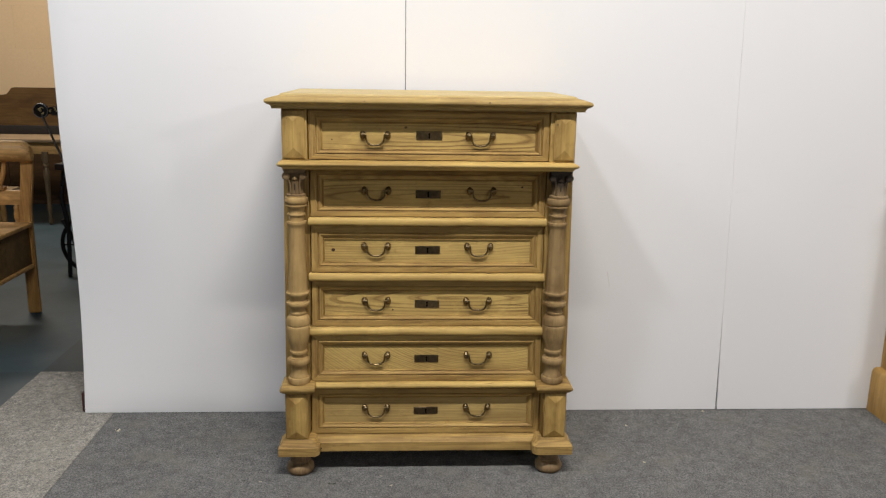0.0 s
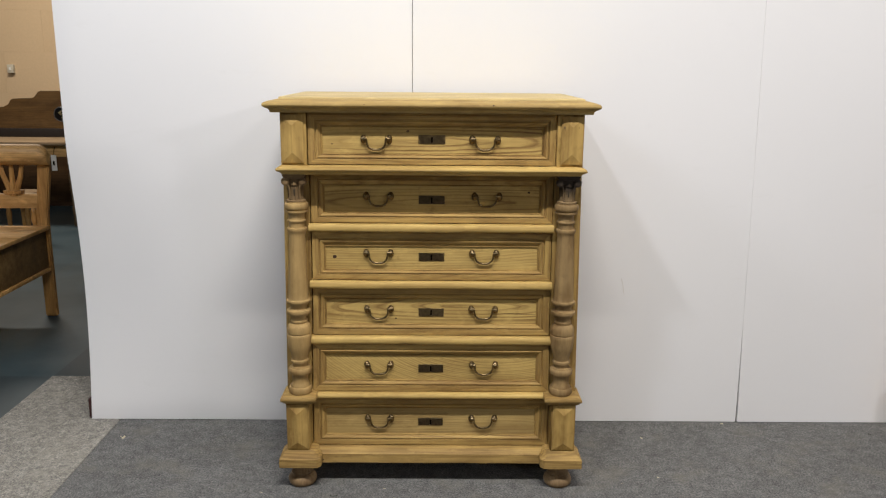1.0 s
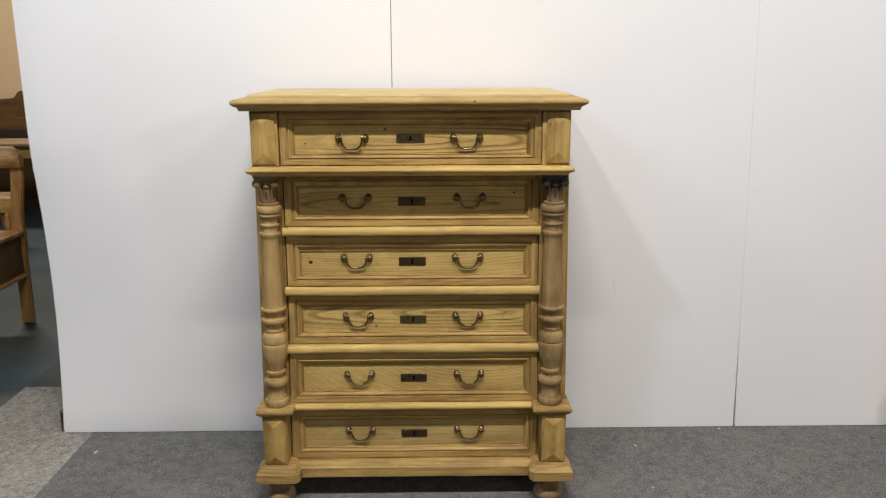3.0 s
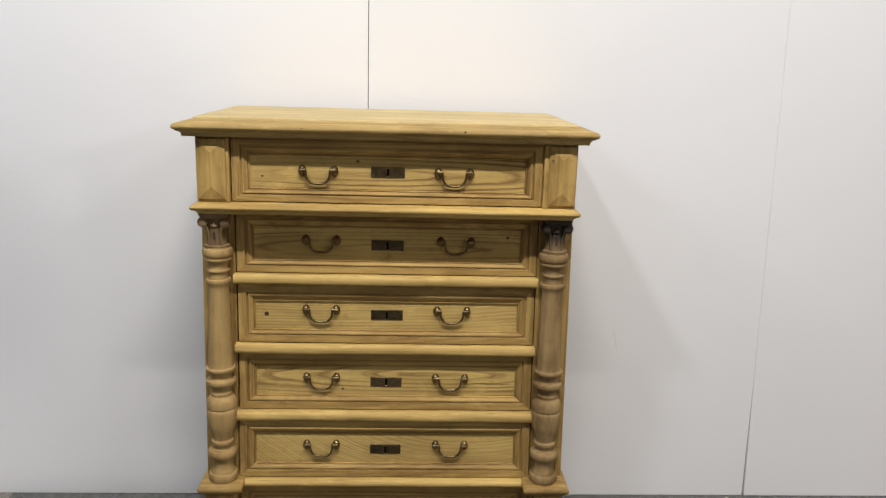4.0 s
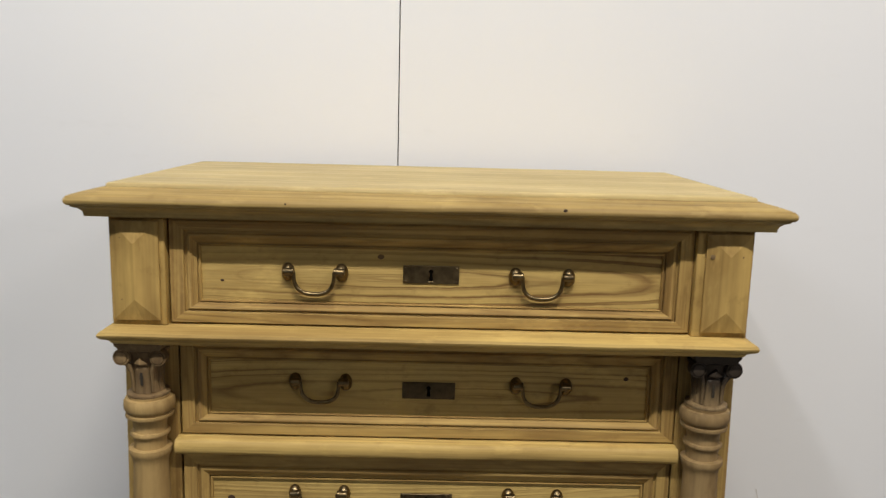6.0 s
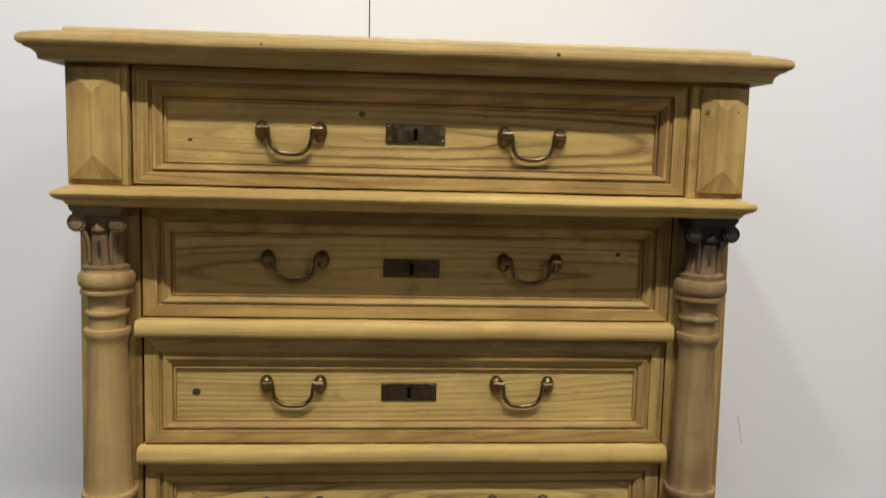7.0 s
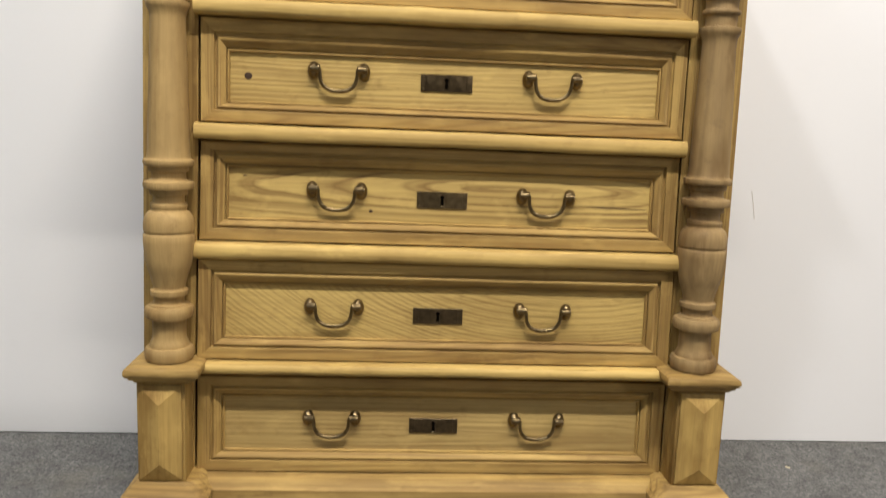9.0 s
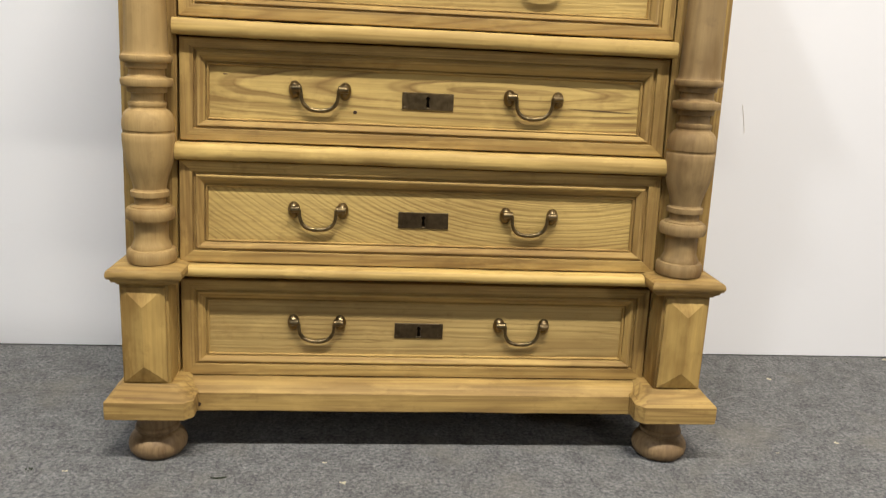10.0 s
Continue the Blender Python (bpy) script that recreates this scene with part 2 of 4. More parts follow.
def carpet_grey(name, gain, tint=(1.0, 1.0, 1.0)):
    m, t, b = material(name, 0.95)
    fluff = noisy(t, spread(t, (420.0, 420.0, 420.0)), 1.0, 2.0)
    clump = noisy(t, spread(t, (145.0, 145.0, 145.0)), 1.0, 4.0, 0.65)
    mottle = noisy(t, spread(t, (34.0, 34.0, 34.0)), 1.0, 5.0, 0.7)
    worn = noisy(t, spread(t, (2.6, 2.6, 2.6)), 1.0, 4.0, 0.6)
    c = blend(t, ramp(t, clump, [(0.34, 0.0), (0.66, 1.0)]), tuple(gain * x * y for x, y in zip((0.094, 0.097, 0.100), tint)), tuple(gain * x * y for x, y in zip((0.262, 0.256, 0.240), tint)))
    c = blend(t, 0.5, c, ramp(t, mottle, [(0.34, 0.42), (0.66, 1.35)]), "MULTIPLY")
    c = blend(t, 0.55, c, ramp(t, fluff, [(0.3, 0.45), (0.7, 1.25)]), "MULTIPLY")
    c = blend(t, 0.6, c, ramp(t, worn, [(0.3, 0.72), (0.7, 1.0)]), "MULTIPLY")
    trodden = noisy(t, spread(t, (6.5, 6.5, 6.5)), 1.0, 5.0, 0.65)
    c = blend(t, sums(t, "MULTIPLY", ramp(t, trodden, [(0.52, 0.0), (0.70, 1.0)]), 0.5), c, tuple(gain * x for x in (0.185, 0.172, 0.145)))
    speck = noisy(t, spread(t, (260.0, 260.0, 260.0)), 1.0, 1.0)
    c = blend(t, sums(t, "MULTIPLY", ramp(t, speck, [(0.66, 0.0), (0.74, 1.0)]), 0.45), c, tuple(gain * x for x in (0.36, 0.345, 0.30)))
    t.links.new(c, b.inputs["Base Color"])
    b.inputs["Specular IOR Level"].default_value = 0.1
    bump(t, b, sums(t, "ADD", clump, fluff), 0.6, 0.004)
    return m


def lino(name, gain):
    m, t, b = material(name, 0.5)
    n = noisy(t, spread(t, (3.0, 3.0, 3.0)), 1.0, 5.0, 0.6)
    f = noisy(t, spread(t, (90.0, 90.0, 90.0)), 1.0, 3.0)
    c = blend(t, ramp(t, n, [(0.3, 0.0), (0.7, 1.0)]), tuple(gain * x for x in (0.034, 0.060, 0.071)), tuple(gain * x for x in (0.062, 0.092, 0.103)))
    c = blend(t, 0.3, c, ramp(t, f, [(0.3, 0.7), (0.7, 1.0)]), "MULTIPLY")
    t.links.new(c, b.inputs["Base Color"])
    return m


def block_paint():
    m, t, b = material("cream_block_paint", 0.75)
    info = t.nodes.new("ShaderNodeObjectInfo")
    n = noisy(t, spread(t, (45.0, 45.0, 45.0)), 1.0, 4.0, 0.6)
    # the warm light on this wall is put into the block colour
    c = blend(t, info.outputs["Random"], (0.64, 0.455, 0.265), (0.66, 0.475, 0.28))
    c = blend(t, 0.25, c, ramp(t, n, [(0.3, 0.75), (0.7, 1.0)]), "MULTIPLY")
    t.links.new(c, b.inputs["Base Color"])
    bump(t, b, n, 0.4, 0.003)
    return m


white_board, grey_carpet, green_lino, cream_block = board_white(), carpet_grey("grey_carpet", 1.05), lino("green_lino", 1.0), block_paint()
dark_lino = lino("dark_lino", 0.66)
pale_carpet = carpet_grey("pale_grey_carpet", 1.75, (1.05, 1.0, 0.92))


# ---- building tools ----
def link(name, bm, mat, parent=None, label="", smooth=35.0):
    bmesh.ops.recalc_face_normals(bm, faces=bm.faces)
    me = bpy.data.meshes.new(name)
    bm.to_mesh(me)
    bm.free()
    me.materials.append(mat)
    if smooth:
        me.polygons.foreach_set("use_smooth", [True] * len(me.polygons))
        me.set_sharp_from_angle(angle=radians(smooth))
    ob = new(name, me)
    if parent:
        ob.parent = parent
    if label:
        ob["label"] = label
    return ob


def part(name, bm, mat, parent, label="", smooth=35.0):
    return link(name, bm, mat, parent, label, smooth)


def share(name, source, parent, m):
    ob = new(name, source.data)
    ob.parent, ob.matrix_basis = parent, m
    return ob


def thing(name, place, label, category, group="", kind=""):
    ob = new(name)
    ob.location = place
    ob.empty_display_size = 0.1
    return tagged(ob, label, category, group, kind)


def box(x0, x1, y0, y1, z0, z1, bevel=0.002, bm=None, seg=2):
    made = bmesh.new()
    vs = [made.verts.new((x, y, z)) for z in (z0, z1) for x, y in ((x0, y0), (x1, y0), (x1, y1), (x0, y1))]
    for f in ((3, 2, 1, 0), (4, 5, 6, 7), (0, 1, 5, 4), (1, 2, 6, 5), (2, 3, 7, 6), (3, 0, 4, 7)):
        made.faces.new([vs[k] for k in f])
    if bevel:
        bmesh.ops.bevel(made, geom=made.edges[:], offset=bevel, segments=seg, profile=0.6, affect="EDGES")
    return joined(bm, made)


def joined(bm, made):
    if bm is None:
        return made
    me = bpy.data.meshes.new("joint")
    made.to_mesh(me)
    made.free()
    bm.from_mesh(me)
    bpy.data.meshes.remove(me)
    return bm


def loops(bm, rings, caps=True):
    """Skin a row of equally long closed rings of points."""
    rows = [[bm.verts.new(p) for p in ring] for ring in rings]
    n = len(rows[0])
    for a, b in zip(rows, rows[1:]):
        for k in range(n):
            bm.faces.new((a[k], a[(k + 1) % n], b[(k + 1) % n], b[k]))
    if caps:
        bm.faces.new(rows[0][::-1])
        bm.faces.new(rows[-1])
    return bm


def stack(rects):
    """A moulded block: rectangles (z, x0, x1, y0, y1) one above the other."""
    return loops(bmesh.new(), [[(x0, y0, z), (x1, y0, z), (x1, y1, z), (x0, y1, z)] for z, x0, x1, y0, y1 in rects])


def lathe(profile, cx, cy, bm=None, seg=40):
    made = bmesh.new()
    loops(made, [[(cx + r * math.cos(2 * math.pi * k / seg), cy + r * math.sin(2 * math.pi * k / seg), z) for k in range(seg)] for r, z in profile])
    return joined(bm, made)


def tube(points, radius, bm=None, seg=12):
    made, rings = bmesh.new(), []
    pts = [Vector(p) for p in points]
    for k, p in enumerate(pts):
        d = (pts[min(k + 1, len(pts) - 1)] - pts[max(k - 1, 0)]).normalized()
        side = d.orthogonal() if k == 0 else (side - d * side.dot(d))
        side.normalize()
        up = d.cross(side)
        r = radius[k] if isinstance(radius, (list, tuple)) else radius
        rings.append([p + r * (math.cos(a) * side + math.sin(a) * up) for a in (2 * math.pi * j / seg for j in range(seg))])
    loops(made, rings)
    return joined(bm, made)


def worn(bm, step, amount, scale=9.0, axis=0):
    """Cut a long piece across its length and let its edges wander a little, as old planed wood does."""
    lo, hi = min(v.co[axis] for v in bm.verts), max(v.co[axis] for v in bm.verts)
    way = Vector([1 if k == axis else 0 for k in range(3)])
    at = lo + step
    while at < hi - 0.3 * step:
        bmesh.ops.bisect_plane(bm, geom=bm.verts[:] + bm.edges[:] + bm.faces[:], plane_co=way * at, plane_no=way)
        at += step
    for v in bm.verts:
        n = noise.noise_vector(v.co * scale) + 0.6 * noise.noise_vector(v.co * scale * 4.3)
        n[axis] = 0
        v.co += n * amount
    return bm


def side_profile(offsets, x, y_front, y_back):
    """Moulding that runs along the front and both sides: rows of (overhang, z)."""
    return stack([(z, -x - d, x + d, y_front - d, y_back) for d, z in offsets])


def knot_mesh(r, h):
    bm = bmesh.new()
    return loops(bm, [[(r * f * math.cos(a) * (1 + 0.08 * math.sin(2 * a + 1)), y, h * f * math.sin(a)) for a in (2 * math.pi * k / 18 for k in range(18))] for f, y in ((1.0, 0.0), (0.9, -0.0006), (0.4, -0.0009))])


# ---- the hall ----
floor = link("floor", box(-9, 9, -9, 6.2, -0.12, -0.004, 0), green_lino, smooth=0)
tagged(floor, "dark green-grey worn lino hall floor", "floor", kind="structure")
for name, b in (("wall_west", (-9.2, -9, -9.2, 6.4, -0.12, 4.6)), ("wall_east", (9, 9.2, -9.2, 6.4, -0.12, 4.6)), ("wall_south", (-9, 9, -9.2, -9, -0.12, 4.6))):
    tagged(link(name, box(*b, 0), hall_paint, smooth=0), "plain drab painted hall wall", "wall", kind="structure")
tagged(link("ceiling", box(-9.2, 9.2, -9.2, 6.4, 4.6, 4.75, 0), ceiling_paint, smooth=0), "plain pale hall ceiling", "ceiling", kind="structure")
wall_north = link("wall_north", box(-9, 9, 6.212, 6.4, -0.12, 4.6, 0), plain("mortar_paint", (0.60, 0.43, 0.25), 0.85), smooth=0)
tagged(wall_north, "cream painted blockwork wall at the back of the hall", "wall", kind="structure")

carpet = link("carpet", box(-1.321, 5.0, -6.0, 0.62, -0.004, 0.0, 0), grey_carpet, smooth=0)
tagged(carpet, "mottled mid-grey cord carpet laid over the lino", "carpet", kind="structure")
strip = link("carpet_strip", box(-1.83, -1.3225, -6.0, 0.975, -0.004, 0.0012, 0.0008), pale_carpet, smooth=0)
tagged(strip, "paler grey strip of cord carpet with a butted seam", "carpet", kind="structure")

for b in ((-6.0, -1.8315, -5.0, 0.973), (-1.8285, 1.0, 0.9775, 3.6)):
    sheet = link("lino_sheet", box(*b, -0.004, -0.0015, 0), dark_lino, smooth=0)
    tagged(sheet, "darker sheet of lino laid on the hall floor", "lino", kind="structure")

# white boards behind the chest: three sheets that meet at upright joints
def joint(z):
    """Half the gap of the far joint, which opens towards the floor, and its lean."""
    return 0.0002 + 0.0036 * max(0.0, 1 - z / 0.46), 1.3045 - 0.024 * z


for k, (x0, x1, lean) in enumerate(((-1.440, -0.0812, 0.0), (-0.0788, 1.308, 0.0012), (1.308, 2.70, 0.0))):
    bm = box(x0, x1, 0.496 + lean, 0.509 + lean, 0.003, 2.75, 0.0008 if k == 0 else 0)
    bmesh.ops.bisect_plane(bm, geom=bm.verts[:] + bm.edges[:] + bm.faces[:], plane_co=(0, 0, 0.46), plane_no=(0, 0, 1))
    for v in bm.verts:
        if abs(v.co.x - 1.308) < 0.01:
            gap, middle = joint(v.co.z)
            v.co.x = middle + (gap if k == 2 else -gap)
    if k == 0:
        for at in (-1.35, -1.25, -1.15, -1.05, -0.95):
            bmesh.ops.bisect_plane(bm, geom=bm.verts[:] + bm.edges[:] + bm.faces[:], plane_co=(at, 0, 0), plane_no=(1, 0, 0))
        for j in range(1, 14):
            bmesh.ops.bisect_plane(bm, geom=bm.verts[:] + bm.edges[:] + bm.faces[:], plane_co=(0, 0, 0.1 * j), plane_no=(0, 0, 1))
        for v in bm.verts:
            # the free edge sags back a little between floor and waist
            f = min(1.0, max(0.0, (-0.95 - v.co.x) / 0.48))
            v.co.y += 0.050 * f * f * (3 - 2 * f) * max(0.0, math.sin(math.pi * min(1.0, v.co.z / 1.15)))
    tagged(link("wall_panel", bm, white_board), "tall smooth white board standing on the carpet", "panel", "white boards", "structure")
# near-black sheet added so the shade in the board joints shows dark
bm = box(-0.94, 2.70, 0.513, 0.54, 0.003, 2.75, 0)
tagged(link("panel_backing", bm, near_black), "near-black sheet behind the joints of the white boards", "panel", kind="structure")
tagged(link("panel_foot", box(-1.455, -1.4360, 0.510, 0.58, 0.0, 0.088, 0.002), red_wood), "small dark red wooden foot at the board's edge", "panel foot")

# ---- the chest of drawers ----
chest = thing("chest_of_drawers", (0, 0, 0), "tall stripped pine chest of six drawers with turned columns", "chest of drawers")
BACK = 0.415


def spread_x(z):
    """The carcass grows a little wider towards the floor."""
    return 0.492 + 0.020 * (1.15 - z)


# carcass
for s in (-1, 1):
    bm = box(s * 0.475 - 0.013, s * 0.475 + 0.013, 0.02, BACK, 0.145, 1.325, 0.001)
    for v in bm.verts:
        v.co.x += s * (spread_x(v.co.z) - 0.492)
    part("side_panel", bm, pine_z, chest)
    outer = 0.4955 if s < 0 else 0.502
    rows = [(0.136, 0.4235), (0.33, 0.4210), (0.525, 0.4166), (0.74, 0.4116), (0.925, 0.4100), (1.127, 0.4098)]
    bm = loops(bmesh.new(), [[(s * x, y, z) for x, y in ((i + (0.0019 if s > 0 else 0.0006), 0.002), (outer + 0.016 * (1.15 - z), 0.002), (outer + 0.016 * (1.15 - z), 0.06), (i + (0.0019 if s > 0 else 0.0006), 0.06))] for z, i in rows])
    part("corner_post", bm, pine_z, chest)
part("back_panel", box(-0.47, 0.47, BACK - 0.012, BACK - 0.001, 0.145, 1.32, 0), pine_z, chest)
part("bottom_board", box(-0.47, 0.47, 0.03, BACK - 0.013, 0.10, 0.125, 0), pine_x, chest)
# near-black sheet added so the drawer gaps show dark
part("dust_board", box(-0.45, 0.45, 0.062, 0.075, 0.13, 1.32, 0), near_black, chest, "near-black sheet that paints the dark behind the drawers")

# top
bm = side_profile([(0.034, 1.328), (0.034, 1.3315), (0.0355, 1.336), (0.040, 1.3405), (0.045, 1.3425), (0.0475, 1.3435), (0.0478, 1.3455), (0.0515, 1.3465), (0.0540, 1.3495), (0.0548, 1.3530), (0.0540, 1.3565),
                   (0.0510, 1.3600), (0.0460, 1.3622), (0.0380, 1.3645), (0.0290, 1.3667), (0.0190, 1.3689), (0.0130, 1.3700), (0.0118, 1.3680), (0.0060, 1.3678)], 0.4840, -0.043, BACK + 0.012)
cornice = part("cornice", worn(bm, 0.045, 0.0007), pine_edge, chest, "moulded overhanging cornice edge")
bm = stack([(z, -x, x, -y, BACK + 0.01) for z, x, y in ((1.3681, 0.4935, 0.0525), (1.3736, 0.4935, 0.0525), (1.3761, 0.4918, 0.0508), (1.3774, 0.4870, 0.0460), (1.3778, 0.4780, 0.0370))])
part("top_board", worn(bm, 0.06, 0.0006), pine_top, chest, "pale top board")


for x, r in ((0.195, 0.0030), (-0.215, 0.0016)):
    part("knot", knot_mesh(r, 0.8 * r), knot_brown, cornice, "dark split knot", 0).location = (x, -0.0974, 1.3556)

# moulding under the top drawer
bm = side_profile([(-0.030, 1.1275), (0.000, 1.1280), (0.0035, 1.1300), (0.0055, 1.1345), (0.0100, 1.1370), (0.0150, 1.1390), (0.0185, 1.1425), (0.0195, 1.1460), (0.0175, 1.1500), (0.0080, 1.1535), (0.000, 1.157)], 0.4865, -0.064, BACK)
part("moulding", worn(bm, 0.035, 0.0009), pine_plain, chest, "projecting moulding below the top drawer")
part("frieze_board", box(-0.486, 0.486, 0.032, 0.10, 1.10, 1.1272, 0.001), pine_x, chest)

# faceted blocks: a hipped panel on a squared block
def hipped(x0, x1, z0, z1, y, proud, hip):
    bm = bmesh.new()
    base = [bm.verts.new(p) for p in ((x0, y, z0), (x1, y, z0), (x1, y, z1), (x0, y, z1))]
    rim = [bm.verts.new((v.co.x, y - 0.0045, v.co.z)) for v in base]
    xm = (x0 + x1) / 2
    ridge = [bm.verts.new((xm, y - proud, z0 + hip)), bm.verts.new((xm, y - proud, z1 - hip))]
    for k in range(4):
        bm.faces.new((base[k], base[(k + 1) % 4], rim[(k + 1) % 4], rim[k]))
    bm.faces.new((rim[0], rim[1], ridge[0]))
    bm.faces.new((rim[2], rim[3], ridge[1]))
    bm.faces.new((rim[1], rim[2], ridge[1], ridge[0]))
    bm.faces.new((rim[3], rim[0], ridge[0], ridge[1]))
    bm.faces.new(base[::-1])
    return bm


for s in (-1, 1):
    a, b = (-0.4905, -0.4070) if s < 0 else (0.4070, 0.4935)
    block = part("corner_block", box(a, b, -0.056, 0.06, 1.1575, 1.3275, 0.0015), pine_block, chest)
    part("facet", hipped(a + (0.004 if s < 0 else 0.013), b - (0.008 if s < 0 else 0.004), 1.166, 1.320, -0.0565, 0.0135, 0.034), pine_block, block, smooth=0)
    for dx, z in ((0.26, 1.295), (0.26, 1.199)) if s < 0 else ((0.25, 1.286), (0.76, 1.286)):
        part("plug", lathe([(0.0036, 0.0), (0.0036, 0.0006), (0.0022, 0.0010)], 0, 0, seg=14), plug_brown, block).matrix_basis = pose(a + dx * (b - a), -0.0640, z, 90)
    # the left pedestal stands a little further in than the right one
    a, b = (-0.5065, -0.4135) if s < 0 else (0.412, 0.5125)
    x = -0.4585 if s < 0 else 0.4625
    c, d = (-0.5065, -0.4268) if s < 0 else (0.4264, 0.5112)
    pedestal = part("pedestal", box(c, d, -0.050, 0.05, 0.141, 0.325, 0.0015), pine_block, chest)
    part("facet", hipped(c + 0.0045, d - 0.0045, 0.148, 0.316, -0.0505, 0.0165, 0.032), pine_block, pedestal, smooth=0)
    rows = [(0.000, 0.322), (0.003, 0.326), (0.008, 0.328), (0.009, 0.332), (0.0125, 0.3335), (0.0150, 0.338), (0.0152, 0.343), (0.0135, 0.3475), (0.009, 0.350), (-0.006, 0.3525)]
    part("pedestal_cap", worn(stack([(z, a - d, b + d, -0.058 - d, 0.04) for d, z in rows]), 0.008, 0.0012, 38.0), pine_base, chest)
    rows = [(0.0175, 0.0885), (0.0205, 0.0910), (0.0210, 0.1060), (0.0205, 0.1215), (0.0180, 0.1248), (0.0150, 0.1262), (0.0135, 0.1290), (0.0095, 0.1330), (0.0050, 0.1375), (0.0010, 0.1415), (-0.0010, 0.1440)]
    bm = bmesh.new()
    rings = []
    for d, z in rows:
        o, i, f, c = x + s * (0.0525 + d), x - s * (0.052 + d), -0.056 - d * 1.4, 0.014
        ring = [(i, 0.02, z), (i, f + c, z), (i + s * c, f, z), (o - s * 0.002, f, z), (o, f + 0.002, z), (o, 0.02, z)]
        rings.append(ring if s < 0 else ring[::-1])
    part("plinth_block", loops(bm, rings), pine_base, chest)

# base rail between the plinth blocks, its foot a little ragged
bm = loops(bmesh.new(), [[(x, 0.0, 0.1372), (x, -0.006, 0.1365), (x, -0.018, 0.1325), (x, -0.026, 0.1265), (x, -0.029, 0.1215), (x, -0.034, 0.119), (x, -0.034, 0.0868), (x, -0.031, 0.0843), (x, 0.02, 0.0843), (x, 0.02, 0.1372)] for x in (-0.41, 0.41)])
base_rail = part("base_rail", worn(bm, 0.03, 0.0011, 7.0), pine_base, chest)
for x, z, r in ((-0.386, 0.098, 0.0048),):
    part("knot", knot_mesh(r, 0.85 * r), knot_brown, base_rail, "dark round knot", 0).location = (x, -0.0346, z)
for s in (-1, 1):
    part("plinth_side", box(s * 0.507 - 0.012, s * 0.507 + 0.012, 0.021, BACK, 0.088, 0.15, 0.002), pine_x, chest)

# bun feet
foot_rows = [(0.034, 0.0), (0.043, 0.003), (0.0485, 0.010), (0.0505, 0.019), (0.0490, 0.028), (0.0440, 0.0365), (0.0385, 0.041), (0.0345, 0.0425), (0.0340, 0.0445), (0.0370, 0.0465), (0.0385, 0.050), (0.0375, 0.054), (0.0345, 0.0565), (0.0340, 0.064), (0.0365, 0.076), (0.039, 0.0905)]
for s in (-1, 1):
    part("bun_foot", lathe(foot_rows, s * 0.462, -0.016), foot_wood, chest, "turned bun foot with worn brown finish")
    part("bun_foot", lathe(foot_rows, s * 0.462, 0.345), foot_wood, chest)

# rails between the drawers
def nose_rail(z0, z1, y_front, half):
    h = z1 - z0
    sec = [(0.03, z0)] + [(y_front + 0.012 - 0.012 * math.sin(a) ** 0.7, z0 + h * (0.5 - 0.5 * math.cos(a))) for a in (math.pi * k / 10 for k in range(1, 10))] + [(0.03, z1)]
    sec[1] = (sec[1][0], z0 + 0.001)
    return loops(bmesh.new(), [[(x, y, z) for y, z in sec] for x in (-half, half)])


for z0, z1, half in ((0.927, 0.9545, 0.4135), (0.7265, 0.754, 0.4150), (0.5265, 0.5555, 0.4175)):
    part("rail", worn(nose_rail(z0, z1, -0.0235 if z0 > 0.9 else -0.021, half), 0.016, 0.0014, 7.0), pine_plain, chest, "rounded rail between drawers")
part("rail", worn(nose_rail(0.3262, 0.3468, -0.028, 0.404), 0.022, 0.0011, 6.0), pine_plain, chest, "moulded rail level with the pedestal caps")

